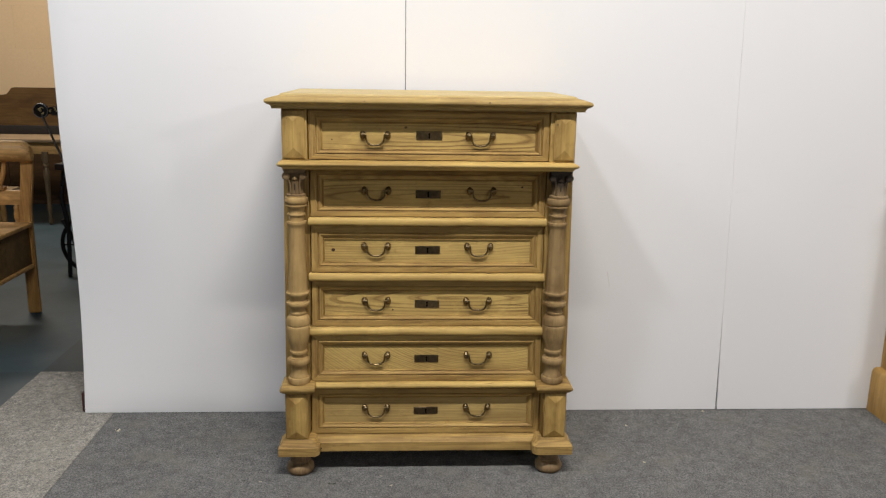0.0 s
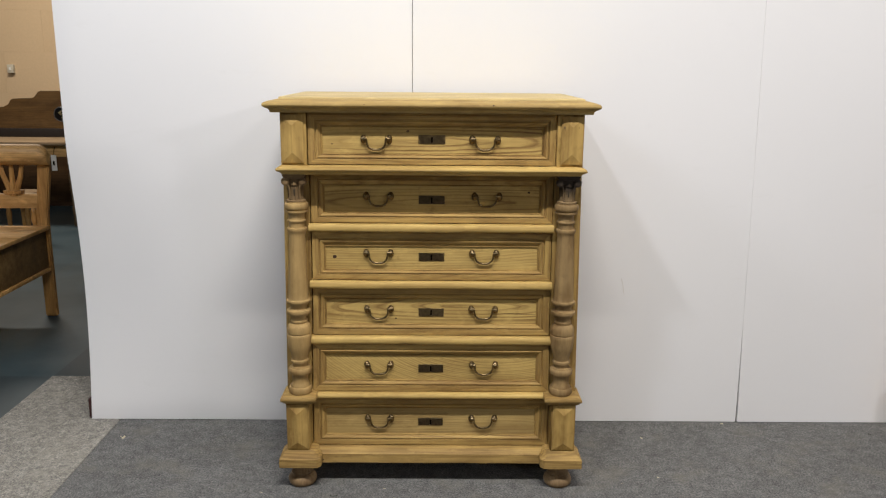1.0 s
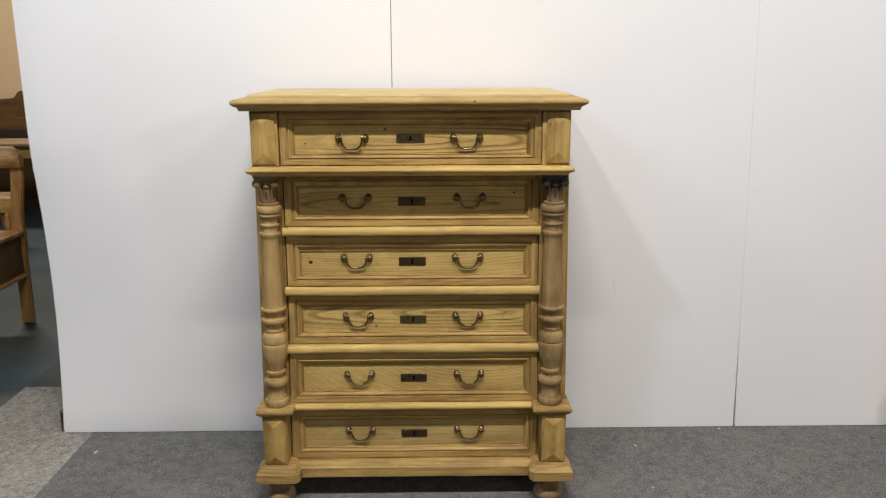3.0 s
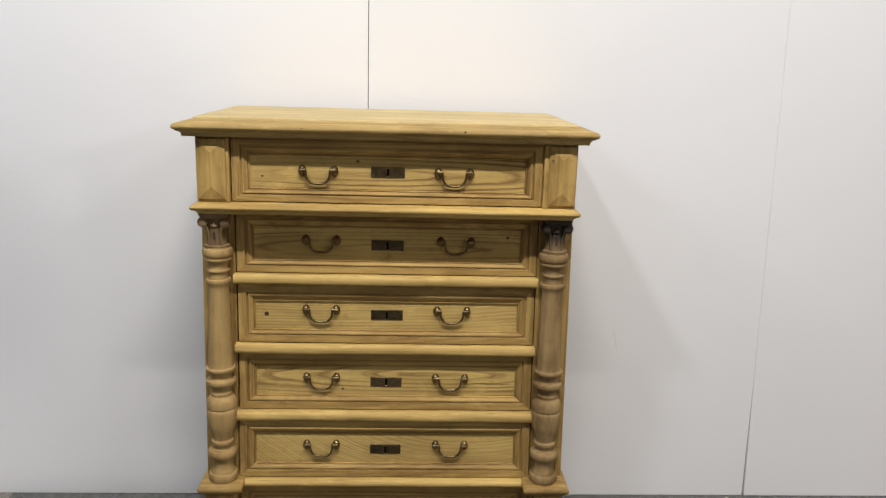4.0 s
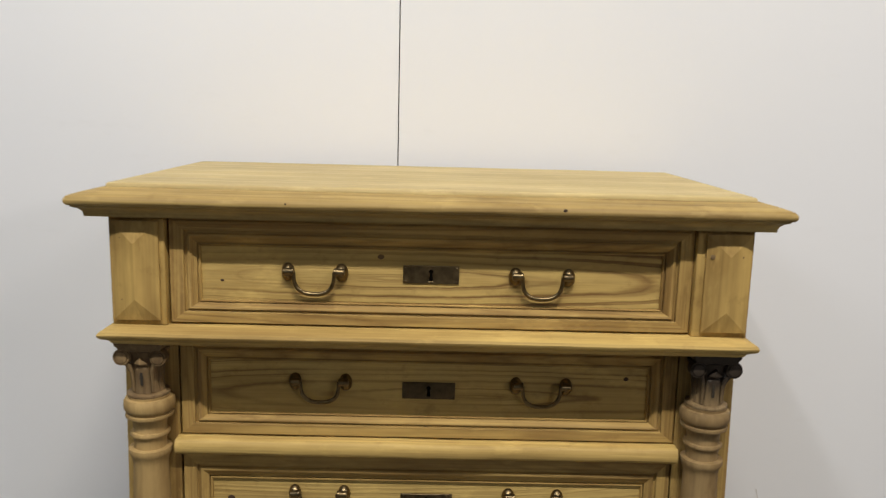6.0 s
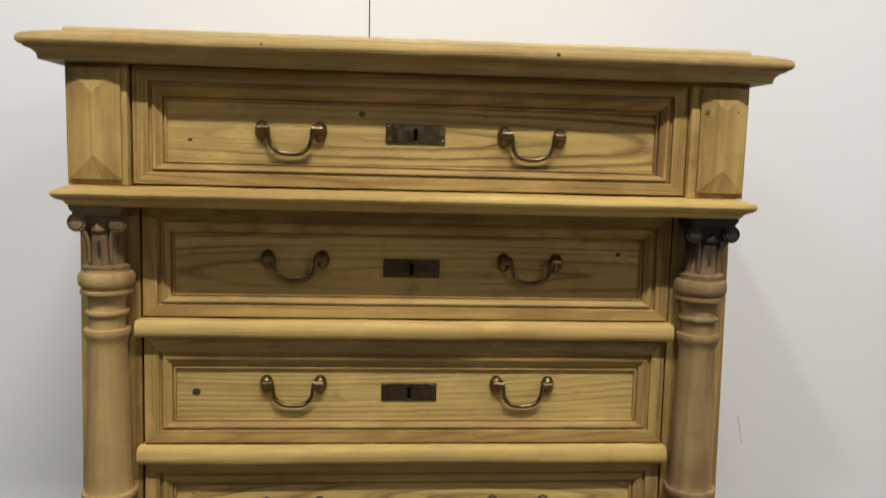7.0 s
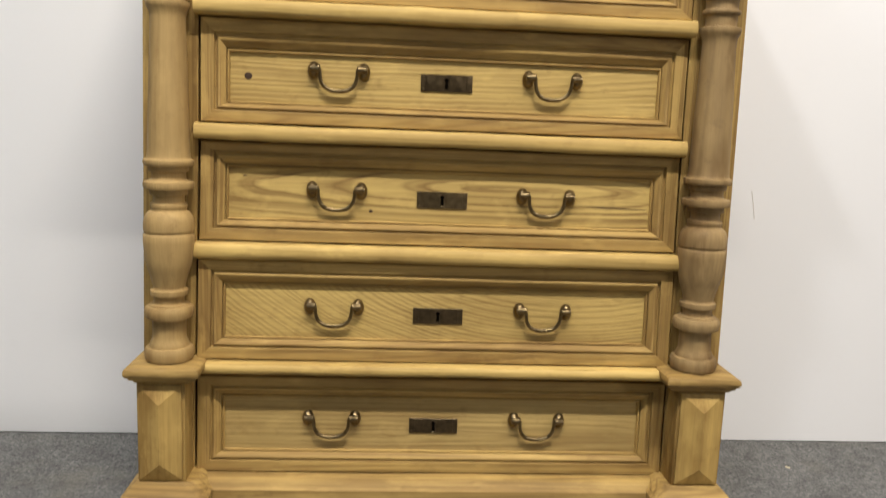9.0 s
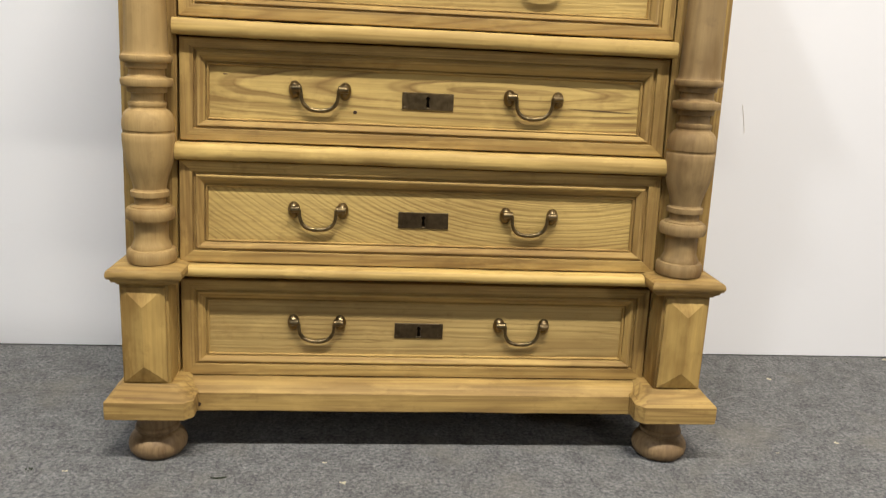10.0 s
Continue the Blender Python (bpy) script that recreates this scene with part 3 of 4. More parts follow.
# turned columns with carved capitals
column_rows = [(0.030, 0.3535), (0.0388, 0.3545), (0.0402, 0.3600), (0.0406, 0.3672), (0.0396, 0.3730), (0.0375, 0.3762), (0.0330, 0.3775), (0.0328, 0.3800), (0.0312, 0.3850), (0.0285, 0.3905), (0.0279, 0.3980), (0.0278, 0.4180), (0.0282, 0.4236),
               (0.0300, 0.4262), (0.0385, 0.4275), (0.0400, 0.4320), (0.0405, 0.4386), (0.0396, 0.4435), (0.0370, 0.4468), (0.0330, 0.4480), (0.0325, 0.4500), (0.0290, 0.4510), (0.0255, 0.4522), (0.0252, 0.4575), (0.0253, 0.4635),
               (0.0262, 0.4650), (0.0306, 0.4660), (0.0312, 0.4700), (0.0308, 0.4745), (0.0275, 0.4760), (0.0262, 0.4785), (0.0268, 0.4830), (0.0301, 0.4963), (0.0345, 0.5100), (0.0381, 0.5238), (0.0402, 0.5420), (0.0412, 0.5560),
               (0.0414, 0.5675), (0.0404, 0.5692), (0.0388, 0.5708), (0.0390, 0.5735), (0.0406, 0.5752), (0.0410, 0.5800), (0.0408, 0.5880), (0.0398, 0.5940), (0.0376, 0.6005), (0.0340, 0.6055), (0.0292, 0.6085), (0.0284, 0.6110),
               (0.0290, 0.6125), (0.0298, 0.6140), (0.0301, 0.6170), (0.0296, 0.6198), (0.0262, 0.6212), (0.0250, 0.6235), (0.0249, 0.6310), (0.0256, 0.6340), (0.0305, 0.6352), (0.0310, 0.6395), (0.0312, 0.6430), (0.0330, 0.6440),
               (0.0395, 0.6452), (0.0407, 0.6490), (0.0408, 0.6535), (0.0400, 0.6565), (0.0345, 0.6582), (0.0300, 0.6595), (0.0278, 0.6620), (0.0274, 0.6680), (0.0276, 0.6722), (0.0316, 0.6732), (0.0320, 0.6790), (0.0322, 0.6812),
               (0.0385, 0.6825), (0.0402, 0.6855), (0.0405, 0.6895), (0.0398, 0.6922), (0.0362, 0.6940), (0.0352, 0.6960), (0.0344, 0.6990),
               (0.0336, 0.715), (0.0318, 0.780), (0.0297, 0.850), (0.0278, 0.905), (0.0278, 0.918), (0.0290, 0.926), (0.0318, 0.9315), (0.0338, 0.936), (0.0342, 0.940), (0.0335, 0.9435), (0.0300, 0.9445),
               (0.0262, 0.9450), (0.0258, 0.948), (0.0260, 0.963), (0.0268, 0.9645), (0.0300, 0.9650), (0.0312, 0.967), (0.0312, 0.970), (0.0300, 0.9720), (0.0268, 0.9725), (0.0262, 0.974), (0.0264, 0.985), (0.0285, 0.993),
               (0.0310, 0.9965), (0.0370, 0.9975), (0.0377, 1.000), (0.0373, 1.0025), (0.0340, 1.0035), (0.0340, 1.0055), (0.0370, 1.0075), (0.0396, 1.012), (0.0401, 1.018), (0.0396, 1.0245), (0.0370, 1.0290),
               (0.0330, 1.0300), (0.0330, 1.034)]


def capital(cx, cy, mat, parent, label):
    bm = lathe([(0.0330, 1.0342), (0.0338, 1.0358), (0.0332, 1.0385), (0.0300, 1.0400), (0.0262, 1.0410), (0.0250, 1.0480), (0.0246, 1.0600), (0.0256, 1.0760), (0.0280, 1.0900), (0.0318, 1.1020), (0.0352, 1.1120)], cx, cy)
    bell = part("capital", bm, mat, parent, label)
    rows = [(-0.003, 1.1122), (0.0, 1.1135), (0.0012, 1.1190), (0.0040, 1.1225), (0.0048, 1.1272)]
    part("abacus", worn(stack([(z, cx - 0.0325 - d, cx + 0.0325 + d, cy - 0.036 - d, cy + 0.02) for d, z in rows]), 0.012, 0.0007, 60.0), mat, bell)
    for k in range(9):
        a = radians(-172 + 20.5 * k)
        if abs(math.degrees(a) + 90) > 16:
            part("flute", tube([(cx + r * math.cos(a), cy + r * math.sin(a), z) for r, z in ((0.0248, 1.042), (0.0242, 1.058), (0.0252, 1.076), (0.0276, 1.090))], [0.0020, 0.0026, 0.0026, 0.0012], None, 6), mat, bell)
    # the middle tongue, under a pointed bud; its slot's shade is painted on a sliver
    bm = loops(bmesh.new(), [[(cx - w, cy - 0.018, z), (cx - w, cy - r + 0.003, z), (cx - 0.55 * w, cy - r, z), (cx + 0.55 * w, cy - r, z), (cx + w, cy - r + 0.003, z), (cx + w, cy - 0.018, z)] for z, w, r in
                             ((1.0405, 0.0125, 0.0275), (1.0520, 0.0118, 0.0276), (1.0640, 0.0112, 0.0284), (1.0760, 0.0108, 0.0300), (1.0830, 0.0098, 0.0312), (1.0862, 0.0070, 0.0300))])
    part("tongue", bm, mat, bell)
    part("slot", loops(bmesh.new(), [[(cx - w, y, z) for w, z in ((0.0018, 1.0560), (-0.0018, 1.0560), (-0.0024, 1.0720), (-0.0016, 1.0775), (0.0016, 1.0775), (0.0024, 1.0720))] for y in (cy - 0.0240, cy - 0.0304)]), near_black, bell, "near-black sliver painting the dark of a gouged slot", 0)
    bm = loops(bmesh.new(), [[(cx - w, cy - 0.022, z), (cx - w, cy - r + 0.005, z), (cx, cy - r, z), (cx + w, cy - r + 0.005, z), (cx + w, cy - 0.022, z)] for z, w, r in
                             ((1.0868, 0.0060, 0.0315), (1.0895, 0.0092, 0.0350), (1.0925, 0.0098, 0.0372), (1.0965, 0.0070, 0.0380), (1.1005, 0.0038, 0.0380), (1.1040, 0.0010, 0.0370))])
    part("bud", bm, mat, bell)
    for s in (-1, 1):
        bm = lathe([(0.0122, 0.0), (0.0134, 0.003), (0.0134, 0.0165), (0.0127, 0.0186), (0.0114, 0.0190), (0.0108, 0.0176), (0.0100, 0.0178), (0.0092, 0.0200), (0.0040, 0.0209), (0.0010, 0.0210)], 0, 0, seg=24)
        bm.transform(Matrix.Translation((cx + s * 0.0285, cy - 0.018, 1.1035)) @ Matrix.Rotation(radians(90), 4, "X"))
        part("volute", bm, mat, bell)
        part("stalk", tube([(cx + s * 0.0150, cy - 0.0235, 1.044), (cx + s * 0.0152, cy - 0.0245, 1.062), (cx + s * 0.0165, cy - 0.0265, 1.078), (cx + s * 0.0205, cy - 0.0300, 1.090), (cx + s * 0.0265, cy - 0.0330, 1.0955)], [0.0020, 0.0026, 0.0034, 0.0040, 0.0026], None, 8), mat, bell)
    return bell


for s in (-1, 1):
    cx = s * 0.4548
    bm = lathe(column_rows, cx, -0.020, seg=48)
    for v in bm.verts:
        v.co.x += s * 0.010 * (0.75 - v.co.z)
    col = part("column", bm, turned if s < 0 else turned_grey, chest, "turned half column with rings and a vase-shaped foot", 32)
    capital(s * 0.4525, -0.020, carved if s < 0 else sooted, chest, "carved scroll capital" if s < 0 else "dark-stained carved scroll capital")

# drawers
# inwards from the drawer's edge, and back from its face: flat frame, groove, bead and slope, fine groove, small bead, panel
FRONT = [(0.0, 0.0016), (0.0013, 0.0), (0.0202, 0.0), (0.0216, 0.0007), (0.0224, 0.0056), (0.0264, 0.0060), (0.0270, 0.0030), (0.0282, 0.0019), (0.0302, 0.0024), (0.0328, 0.0046), (0.0352, 0.0069), (0.0376, 0.0090), (0.0394, 0.0101),
         (0.0400, 0.0142), (0.0414, 0.0145), (0.0420, 0.0116), (0.0434, 0.0113), (0.0447, 0.0130), (0.0452, 0.0165)]
GROOVE, PANEL, DEEP = 0.0244, 0.0452, 0.0165


def inset(i, groove, panel):
    """Stretch the moulding's breadth to one side's own distances of groove and panel from the edge."""
    return i * groove / GROOVE if i < GROOVE else groove + (i - GROOVE) * (panel - groove) / (PANEL - GROOVE)


def drawer_front(x0, x1, z0, z1, y, below, above):
    rings = [[(x0, y + 0.03, z0), (x1, y + 0.03, z0), (x1, y + 0.03, z1), (x0, y + 0.03, z1)]]
    for i, d in FRONT:
        lo, hi = z0 + inset(i, *below), z1 - inset(i, *above)
        rings.append([(x0 + i, y + d, lo), (x1 - i, y + d, lo), (x1 - i, y + d, hi), (x0 + i, y + d, hi)])
    bm = loops(bmesh.new(), rings)
    bm.faces.ensure_lookup_table()
    for k, f in enumerate(bm.faces):
        f.material_index = 2 if k == len(bm.faces) - 1 else k % 2
    return bm


def handle_mesh(width):
    """Two oval domed roses, each with a short barrel on its inner side, and a drop bail; the origin lies on the panel, midway between the posts."""
    bm = bmesh.new()
    for s in (-1, 1):
        made = lathe([(0.0098, 0.0), (0.0106, 0.0010), (0.0102, 0.0032), (0.0088, 0.0066), (0.0064, 0.0100), (0.0036, 0.0122), (0.0010, 0.0129)], 0, 0, seg=24)
        made.transform(Matrix.Translation((s * width / 2, 0, -0.001)) @ Matrix.Diagonal((1.0, 1.0, 1.42, 1)) @ Matrix.Rotation(radians(90), 4, "X"))
        joined(bm, made)
        made = lathe([(0.0030, -0.0062), (0.0052, -0.0056), (0.0060, -0.0036), (0.0060, 0.0060), (0.0066, 0.0072), (0.0066, 0.0098), (0.0056, 0.0110), (0.0030, 0.0114)], 0, 0, seg=20)
        made.transform(Matrix.Translation((s * width / 2, -0.0125, 0.0020)) @ Matrix.Rotation(radians(-90 * s), 4, "Y"))
        joined(bm, made)
    n, w, pts, rad = 28, width / 2 - 0.0105, [], []
    for k in range(n + 1):
        a = math.pi * k / n
        c, sn = math.cos(a), math.sin(a)
        x = -w * math.copysign(abs(c) ** 0.8, c)
        z = 0.002 - 0.0360 * sn ** 0.66
        pts.append((x, -0.0140 + 0.004 * sn, z))
        rad.append(0.0028 + 0.0009 * sn)
    tube(pts, rad, bm, 12)
    return bm


def plate_mesh():
    bm = box(-0.044, 0.044, -0.0022, 0.0, -0.0145, 0.0145, 0.0009)
    for s in (-1, 1):
        box(s * 0.0345 - 0.0007, s * 0.0345 + 0.0007, -0.0026, -0.0018, -0.0125, 0.0125, 0.0003, bm, 1)
        for dz in (-0.0105, 0.0105):
            made = lathe([(0.0016, 0.0), (0.0016, 0.0008), (0.0006, 0.0013)], 0, 0, seg=10)
            made.transform(Matrix.Translation((s * 0.0400, -0.0020, dz)) @ Matrix.Rotation(radians(90), 4, "X"))
            joined(bm, made)
    box(-0.0425, 0.0425, -0.0028, -0.0018, 0.0130, 0.0139, 0.0003, bm, 1)
    # a thin raised lip round the keyhole
    ring = [(0.0050 * math.sin(a), 0.0048 + 0.0050 * math.cos(a)) for a in (radians(-140 + 280 * k / 12) for k in range(13))] + [(0.0044, -0.0112), (-0.0044, -0.0112), (-0.0032, 0.0010)]
    tube([(x, -0.0023, z) for x, z in ring], 0.0007, bm, 6)
    return bm


def keyhole_mesh():
    bm = bmesh.new()
    ring = [(0.0034 * math.sin(a), 0.0048 + 0.0034 * math.cos(a)) for a in (radians(-145 + 290 * k / 14) for k in range(15))]
    ring += [(0.0030, -0.0095), (-0.0030, -0.0095)]
    return loops(bm, [[(x, y, z) for x, z in ring] for y in (-0.0020, -0.0027)])


handle_source = plate_source = keyhole_source = None
# bottom, top, half width below, half width above, front, (groove, panel) distances from the lower and the upper edge,
# handle height, plate height, left and right handle middles, pith of the panel's log (along, up, slant), its ring count
# and boldness, the panel's colour (darker and greyer on the lowest), knots on the panel
DRAWERS = [
    (1.1590, 1.3270, 0.4050, 0.4050, -0.0465, (0.0195, 0.0335), (0.0235, 0.0475), 1.2420, 1.2415, -0.182, 0.174, (0.47, 0.44, 0.075), 170.0, 1.0, (0.545, 0.385, 0.126), ((-0.079, 1.268, 0.005, 0.004), (-0.327, 1.225, 0.003, 0.002))),
    (0.9560, 1.1262, 0.4090, 0.4080, 0.0, (0.0200, 0.0335), (0.0200, 0.0460), 1.0470, 1.0340, -0.180, 0.187, (0.70, 0.40, 0.060), 190.0, 0.75, (0.545, 0.385, 0.126), ((0.329, 1.061, 0.004, 0.0035),)),
    (0.7555, 0.9255, 0.4095, 0.4080, 0.0, (0.0220, 0.0345), (0.0260, 0.0545), 0.8485, 0.8350, -0.182, 0.1815, (0.30, 0.95, 0.110), 230.0, 0.45, (0.545, 0.385, 0.126), ((-0.3325, 0.834, 0.0062, 0.0062),)),
    (0.5570, 0.7250, 0.4135, 0.4095, 0.0, (0.0220, 0.0370), (0.0190, 0.0440), 0.6480, 0.6360, -0.182, 0.182, (0.70, 0.60, 0.090), 170.0, 0.80, (0.545, 0.385, 0.126), ((-0.123, 0.613, 0.0032, 0.0030), (-0.338, 0.668, 0.0040, 0.0011))),
    (0.3480, 0.5250, 0.4185, 0.4145, -0.0055, (0.0225, 0.0380), (0.0210, 0.0465), 0.4440, 0.4300, -0.183, 0.187, (0.78, 1.55, 0.50), 330.0, 0.62, (0.545, 0.385, 0.126), ()),
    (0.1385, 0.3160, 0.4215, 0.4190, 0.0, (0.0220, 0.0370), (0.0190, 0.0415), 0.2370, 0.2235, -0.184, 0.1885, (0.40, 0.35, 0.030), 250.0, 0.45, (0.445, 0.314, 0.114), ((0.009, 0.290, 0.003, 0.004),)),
]
for z0, z1, low, high, y, below, above, zh, zp, left, right, pith, rings, bold, tone, knots in DRAWERS:
    bm = drawer_front(0.0013 - high, high + 0.0012, z0 + 0.0010, z1, y, below, above)
    for v in bm.verts:
        v.co.x *= 1 + (low / high - 1) * (z1 - v.co.z) / (z1 - z0)
    drawer = part("drawer", bm, pine_x, chest, "drawer front with a sunk moulded panel")
    drawer.data.materials.append(pine_z)
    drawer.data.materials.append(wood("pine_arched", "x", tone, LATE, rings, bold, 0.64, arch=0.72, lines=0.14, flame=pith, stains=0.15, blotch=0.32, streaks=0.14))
    face = y + DEEP
    if handle_source is None:
        handle_source = part("handle", handle_mesh(0.0835), brass, drawer, "aged brass drop handle")
        part("lock_plate", plate_mesh(), bright_plate, drawer, "brighter oblong brass lock plate").matrix_basis = pose(0.0, face, zp)
        keyhole_source = part("keyhole", keyhole_mesh(), black_hole, drawer, "black keyhole", 0)
        handle_source.matrix_basis, keyhole_source.matrix_basis = pose(left, face, zh), pose(0.0, face, zp)
    else:
        share("handle", handle_source, drawer, pose(left, face, zh))["label"] = "aged brass drop handle"
        if abs(z0 - 0.5570) < 1e-6:
            part("lock_plate", plate_mesh(), bright_plate, drawer, "brighter oblong brass lock plate").matrix_basis = pose(0.0, face, zp)
        elif plate_source is None:
            plate_source = part("lock_plate", plate_mesh(), plate_metal, drawer, "dark oblong brass lock plate")
            plate_source.matrix_basis = pose(0.0, face, zp)
        else:
            share("lock_plate", plate_source, drawer, pose(0.0, face, zp))["label"] = "dark oblong brass lock plate"
        share("keyhole", keyhole_source, drawer, pose(0.0, face, zp))
    share("handle", handle_source, drawer, pose(right, face, zh))["label"] = "aged brass drop handle"
    for kx, kz, r, h in knots:
        part("knot", knot_mesh(r, h), plug_brown if kz > 1.26 or h < 0.0015 else knot_brown, drawer, "dark round knot", 0).location = (kx, face, kz)
    if abs(z0 - 0.5570) < 1e-6:
        # a long drying split beside the handle
        rows = [[(x, face + d, 0.6335 - 0.030 * (x - 0.24) + s * 0.0009 * math.sin(math.pi * (x - 0.235) / 0.135)) for d, s in ((0.001, -1), (-0.0004, -1), (-0.0004, 1), (0.001, 1))] for x in (0.236 + 0.0132 * k for k in range(11))]
        part("split", loops(bmesh.new(), rows), knot_brown, drawer, "thin dark split in the panel", 0)

# ---- pine cabinet at the boards' far end ----
cabinet = thing("cabinet", (1.990, 0.40, 0), "honey-coloured pine cabinet with a moulded plinth beside the boards", "cabinet")
part("plinth", worn(stack([(0.0, 0.0, 0.62, -0.085, 0.092), (0.180, 0.0, 0.62, -0.085, 0.092), (0.188, 0.003, 0.62, -0.082, 0.092), (0.197, 0.008, 0.62, -0.077, 0.092), (0.202, 0.018, 0.62, -0.067, 0.092)]), 0.06, 0.0008), honey, cabinet)
part("body", box(0.034, 0.60, -0.056, 0.090, 0.202, 1.02, 0.004), honey, cabinet)
part("top", box(0.020, 0.62, -0.072, 0.091, 1.02, 1.048, 0.006), honey, cabinet)

# ---- box settle seen past the boards ----
settle = thing("box_settle", (-2.199, 1.965, 0), "oiled pine box settle with a splat back and lift-up seat", "bench")
W = 1.30
for x in (-0.035, -W + 0.035):
    bm = loops(bmesh.new(), [[(x + a - lean, -0.035 + b, z) for a, b in ((-0.034, -0.016), (0.034, -0.016), (0.034, 0.016), (-0.034, 0.016))] for z, lean in ((0.0, 0.040), (0.5, 0.040), (0.62, 0.036), (0.72, 0.022), (0.82, 0.008), (0.93, 0.0))])
    bmesh.ops.bevel(bm, geom=bm.edges[:], offset=0.006, segments=2, affect="EDGES")
    part("post", bm, oiled_z, settle)
    part("leg", box(x - 0.046, x + 0.010, -0.815, -0.75, 0.0, 0.52, 0.006), oiled_z, settle)
part("side_panel", box(-0.088, -0.058, -0.75, -0.052, 0.303, 0.525, 0.002), oiled_dark, settle)
part("side_panel", box(-W - 0.020, -W + 0.010, -0.75, -0.052, 0.303, 0.525, 0.002), oiled_dark, settle)
part("front_panel", box(-W + 0.026, -0.109, -0.800, -0.776, 0.303, 0.525, 0.002), oiled_dark, settle)
part("base_moulding", box(-W - 0.045, -0.044, -0.828, -0.054, 0.280, 0.302, 0.008), oiled, settle)
part("seat", box(-W - 0.05, -0.030, -0.845, -0.054, 0.527, 0.551, 0.008), oiled, settle, "hinged flat seat lid")
# top rail with rolled-over ends
bm = loops(bmesh.new(), [[(x, -0.06 + 0.045 * math.cos(a) * f, 0.962 + 0.060 * math.sin(a) * f - (1 - f) * 0.05) for a in (2 * math.pi * k / 20 for k in range(20))] for x, f in
                          [(-W - 0.005, 0.55), (-W + 0.01, 0.82), (-W + 0.04, 1.0), (-0.04, 1.0), (-0.01, 0.82), (0.005, 0.55)]])
part("top_rail", bm, oiled, settle, "rounded top rail with rolled ends")
part("lower_rail", box(-W + 0.055, -0.085, -0.05, -0.02, 0.650, 0.735, 0.006), oiled, settle)
for k in range(4):
    cx = -0.22 - 0.285 * k
    part("splat_shoe", box(cx - 0.052, cx + 0.052, -0.062, -0.022, 0.735, 0.757, 0.004), oiled_z, settle)
    for s in (-1, 0, 1):
        pts = [(cx + s * 0.012, -0.046, 0.725), (cx + s * 0.028, -0.046, 0.78), (cx + s * 0.050, -0.046, 0.84), (cx + s * 0.062, -0.046, 0.905)]
        part("splat", tube(pts, [0.012, 0.016, 0.014, 0.011], None, 10), oiled_z, settle)
for k in range(5):
    rows = [(0.010, 0.550), (0.016, 0.545), (0.011, 0.556), (0.017, 0.575), (0.018, 0.60), (0.012, 0.622), (0.016, 0.634), (0.010, 0.652)]
    part("spindle", lathe(rows, -0.118 - 0.255 * k, -0.046, seg=16), oiled_z, settle)

tag = thing("price_tag", (-3.446, 4.592, 0.606), "white card tag tied to the edge of the pine table", "tag")
part("card", box(-0.024, 0.024, -0.003, 0.003, -0.092, 0.050, 0.002), tag_white, tag)
part("mark", box(-0.008, 0.008, -0.0065, -0.0035, -0.043, -0.003, 0.0008), near_black, tag, "dark printed bar")
part("string", tube([(0, 0, 0.048), (0.006, 0.004, 0.090), (0.010, 0.017, 0.118)], 0.002, None, 6), near_black, tag)

# ---- table with a carved back piece on it ----
pale_pine = wood("pale_pine", "x", (0.34, 0.235, 0.135), (0.22, 0.145, 0.08), 30.0, 0.4, 0.5)
table = thing("dining_table", (-3.4, 4.95, 0), "long pine table with turned legs behind the settle", "table")
part("tabletop", box(-2.2, 0.85, -0.42, 0.42, 0.750, 0.778, 0.006), pale_pine, table)
part("apron", box(-2.1, 0.75, -0.34, -0.31, 0.64, 0.745, 0.003), oiled, table)
leg_rows = [(0.018, 0.0), (0.024, 0.02), (0.020, 0.10), (0.030, 0.16), (0.022, 0.19), (0.026, 0.30), (0.034, 0.42), (0.036, 0.48), (0.024, 0.52), (0.036, 0.54), (0.026, 0.56), (0.038, 0.58), (0.038, 0.66)]
for x, y in ((0.10, -0.35), (0.70, -0.35), (-2.05, -0.35), (0.13, 0.35), (0.70, 0.35), (-2.05, 0.35)):
    part("leg", lathe([(0.78 * r, z) for r, z in leg_rows], x, y, seg=20), shade_wood, table)

headboard = thing("headboard", (-3.91, 5.05, 0.778), "dark-stained wooden headboard with a stepped shaped top standing on the table", "headboard")
prof = [(-1.2, 0.0), (0.62, 0.0), (0.62, 0.432), (0.20, 0.432), (0.175, 0.424), (0.155, 0.398), (0.13, 0.372), (0.10, 0.364), (-0.07, 0.358), (-0.10, 0.345), (-0.125, 0.305), (-0.18, 0.280), (-1.2, 0.27)]
bm = loops(bmesh.new(), [[(0.969 * x, y, z) for x, z in prof] for y in (-0.02, 0.02)])
part("panel", bm, brown_wood, headboard, smooth=0)
part("bottom_rail", box(-1.16, 0.60, -0.035, -0.021, 0.0, 0.082, 0.004), plain("near_black_rail", (0.014, 0.008, 0.005), 0.6), headboard)

